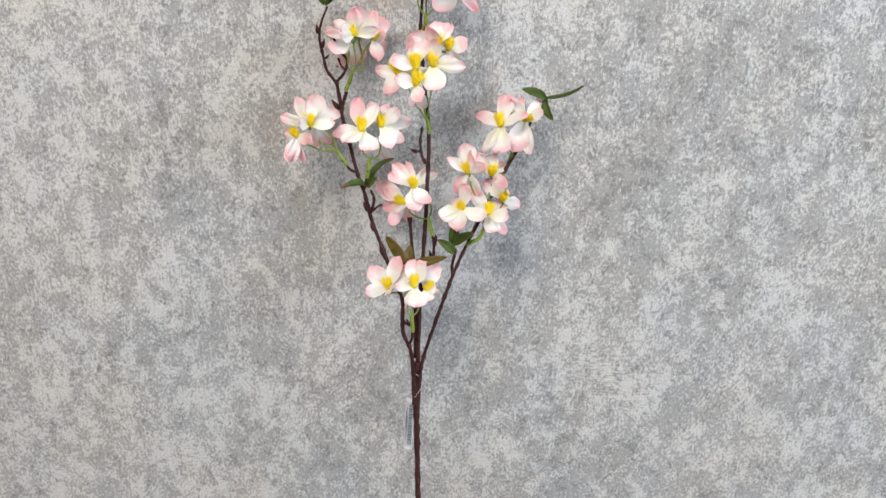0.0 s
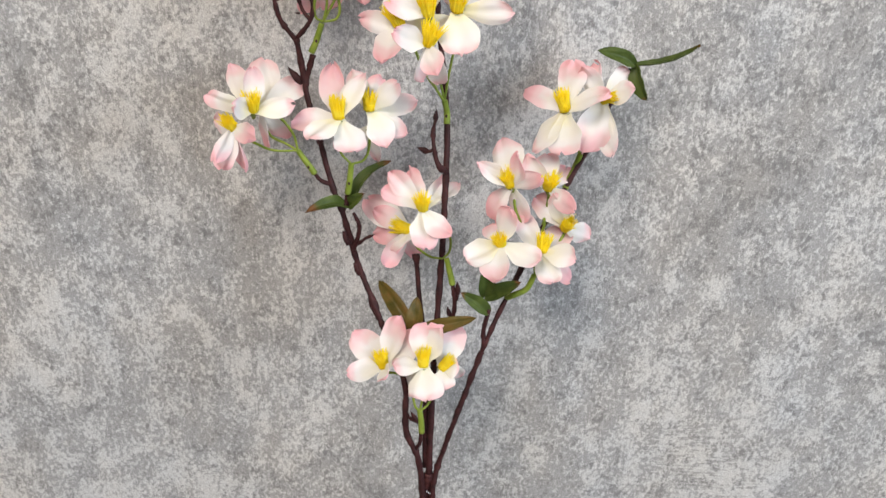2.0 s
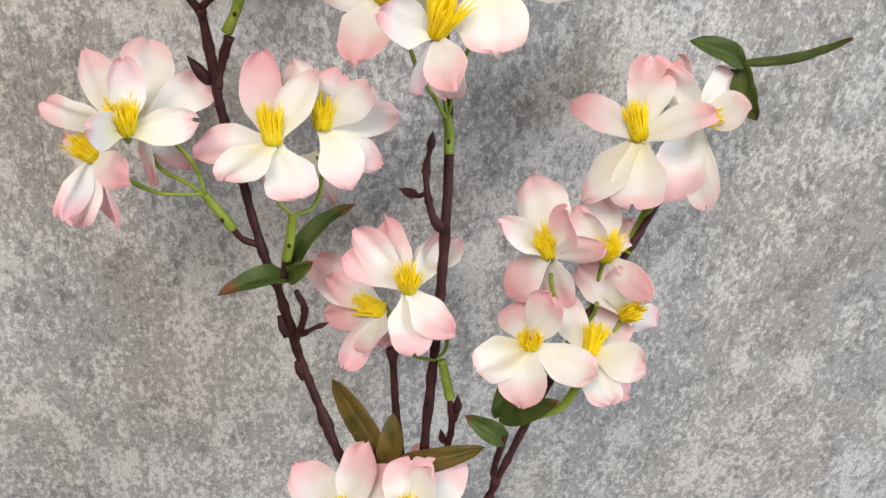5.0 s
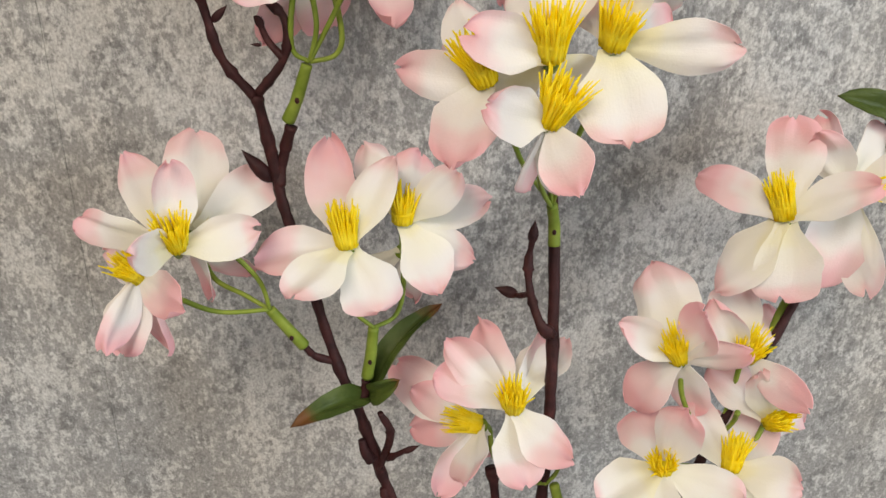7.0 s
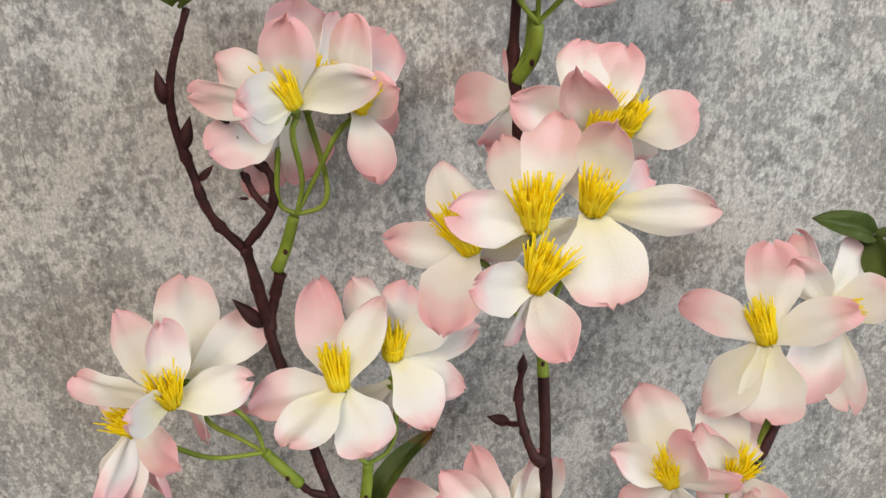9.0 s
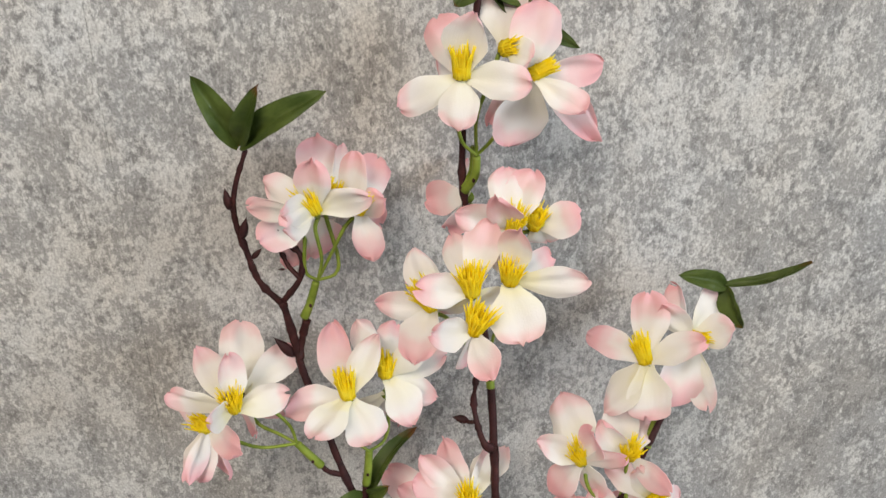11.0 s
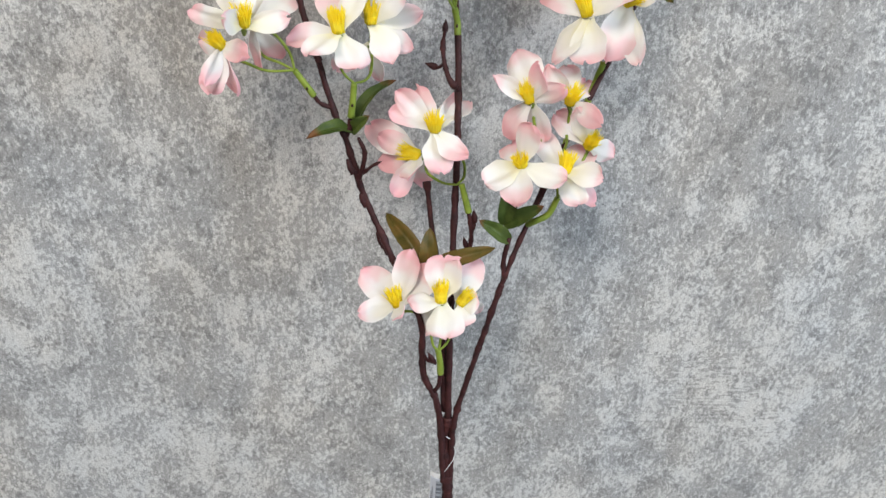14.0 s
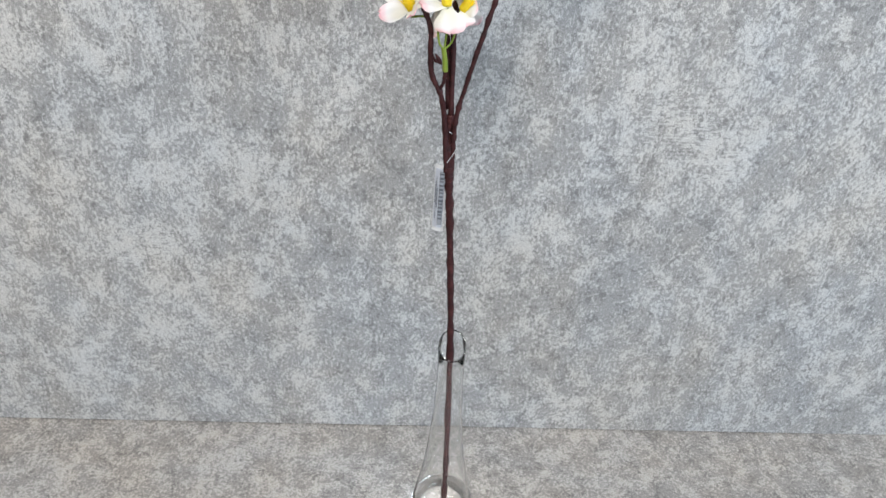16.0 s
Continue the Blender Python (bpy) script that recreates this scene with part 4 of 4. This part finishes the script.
blossom((-0.0061, -0.0663, 0.7675), (-0.108, -0.727, 0.678), [(-50, 71, 24.8, 12.5, 45), (-124, -27, 26.4, 12.5, -34), (-120, -1, 26.3, 13.4, 0), (-96, 0, 26.2, 15.0, 0), (-16, 35, 24.5, 12.5, 36)], (0.085, -0.426, 0.901), 0.0145, 0.50, rosy=True)
blossom((-0.0193, -0.0300, 0.7659), (-0.135, -0.865, 0.482), [(-15, -42, 26.4, 14.3, 0), (-98, -47, 26.1, 11.2, 56), (39, -51, 26.3, 12.5, 40)], rosy=True)
blossom((0.0038, -0.0585, 0.7654), (-0.100, -0.746, 0.658), [(175, 28, 19.3, 12.5, -33), (140, -64, 17.7, 12.5, -45)], (0.162, -0.486, 0.859), 0.0120, 0.50)
blossom((-0.0250, -0.0546, 0.8258), (-0.072, -0.723, 0.688), [(-117, 51, 24.9, 16.2, 0), (-77, 8, 26.0, 15.2, 0), (16, -8, 25.1, 12.5, 22), (-62, -30, 26.0, 12.5, 56), (80, -9, 19.2, 14.1, 0), (161, 10, 25.5, 12.5, -22)], (-0.023, -0.123, 0.992), 0.0165, 0.45)
blossom((-0.0076, -0.0429, 0.8329), (0.079, -0.913, 0.399), [(-76, -6, 25.9, 16.6, 0), (135, 62, 15.6, 12.5, -48)], (0.458, -0.804, 0.380), 0.0110, 0.40)
blossom((0.0028, -0.0468, 0.8238), (0.192, -0.828, 0.527), [(-76, 18, 26.8, 18.7, 0), (-156, 9, 27.9, 12.5, -29), (151, 26, 25.0, 13.0, 0), (157, -6, 35.3, 12.5, -3), (94, -33, 29.3, 21.3, 0), (63, -39, 26.1, 12.5, 48)], (0.763, -0.348, 0.544), 0.0120, 0.30, rosy=True)
blossom((-0.0414, -0.0936, 0.5339), (-0.105, -0.500, 0.859), [(-50, 8, 28.5, 18.3, 0), (-112, 29, 31.3, 16.4, 0), (12, 12, 22.9, 12.5, 31), (-146, 19, 30.3, 16.4, 0), (100, 38, 18.4, 12.5, -41)], (-0.339, 0.025, 0.940), 0.0140, 0.50)
blossom((-0.0169, -0.0998, 0.5400), (-0.034, -0.445, 0.895), [(-96, 37, 26.5, 19.3, 0), (5, 20, 18.6, 14.3, 0), (27, -62, 26.0, 12.5, 6), (95, -10, 21.4, 21.1, 0), (-120, 38, 25.1, 14.3, 0)], (-0.047, 0.210, 0.977), 0.0150, 0.45)
blossom((-0.0053, -0.0936, 0.5351), (0.168, -0.545, 0.821), [(-90, 30, 29.9, 19.6, 0), (-73, 3, 30.7, 13.9, 0), (-178, 43, 11.3, 14.5, 0), (97, 12, 15.5, 13.9, 0), (-168, -47, 24.0, 12.5, -49)], (0.549, -0.091, 0.831), 0.0130, 0.40)
# ---- the price tag ----
def price_tag(top, low, wide):
    """A clear film sleeve with a white label, hung from the stem by a thin loop."""
    a, b = Vector(top), Vector(low)
    way = (b - a).normalized()
    out = Vector((-0.35, -0.9, 0.25)).normalized()
    out = (out - way * out.dot(way)).normalized()
    across = out.cross(way)
    size = (b - a).length

    def strip(u0, u1, v0, v1, lift, bulge=0.0012):
        def place(u, v):
            s, t = u0 + (u1 - u0) * (u + 1) / 2, v0 + (v1 - v0) * v
            return a + across * (wide * s) + way * (size * t) + out * (lift + bulge * (1 - (2 * s - 1) ** 2)), out
        return sheet(place, 4, 4, 0.00025)

    film = mesh_object("price_tag", strip(-0.08, 1.05, -0.06, 1.02, 0.0), FILM)
    tagged(film, "clear price tag with printed white label hanging on stem", "price tag")
    part("label", strip(0.0, 0.95, 0.0, 0.95, 0.0006), PAPER, film, "white printed label")
    part("print_panel", strip(0.50, 0.93, 0.03, 0.90, 0.0011), GREY_INK, film, "grey printed panel")
    for k in range(13):
        t = 0.06 + k * 0.06
        part("print_bar", strip(0.52, 0.91, t, t + (0.022, 0.034, 0.016)[k % 3], 0.0016), INK, film)
    for u, v0, v1 in ((0.12, 0.20, 0.55), (0.22, 0.12, 0.80), (0.33, 0.30, 0.62)):
        part("print_bar", strip(u, u + 0.035, v0, v1, 0.0013), INK, film)
    loop = [a + across * wide * 0.5 + way * 0.002, a + Vector((0.010, -0.004, 0.010)), a + Vector((0.0145, -0.001, 0.018)), a + Vector((0.0125, 0.001, 0.027)),
            a + Vector((0.0085, 0.001, 0.031))]
    part("loop", tube(loop, 0.00024, 0.00024, 6, 6), FILM, film, "thin clear plastic loop")
    return film


price_tag((-0.0190, -0.1045, 0.412), (-0.0200, -0.1085, 0.357), 0.0086)
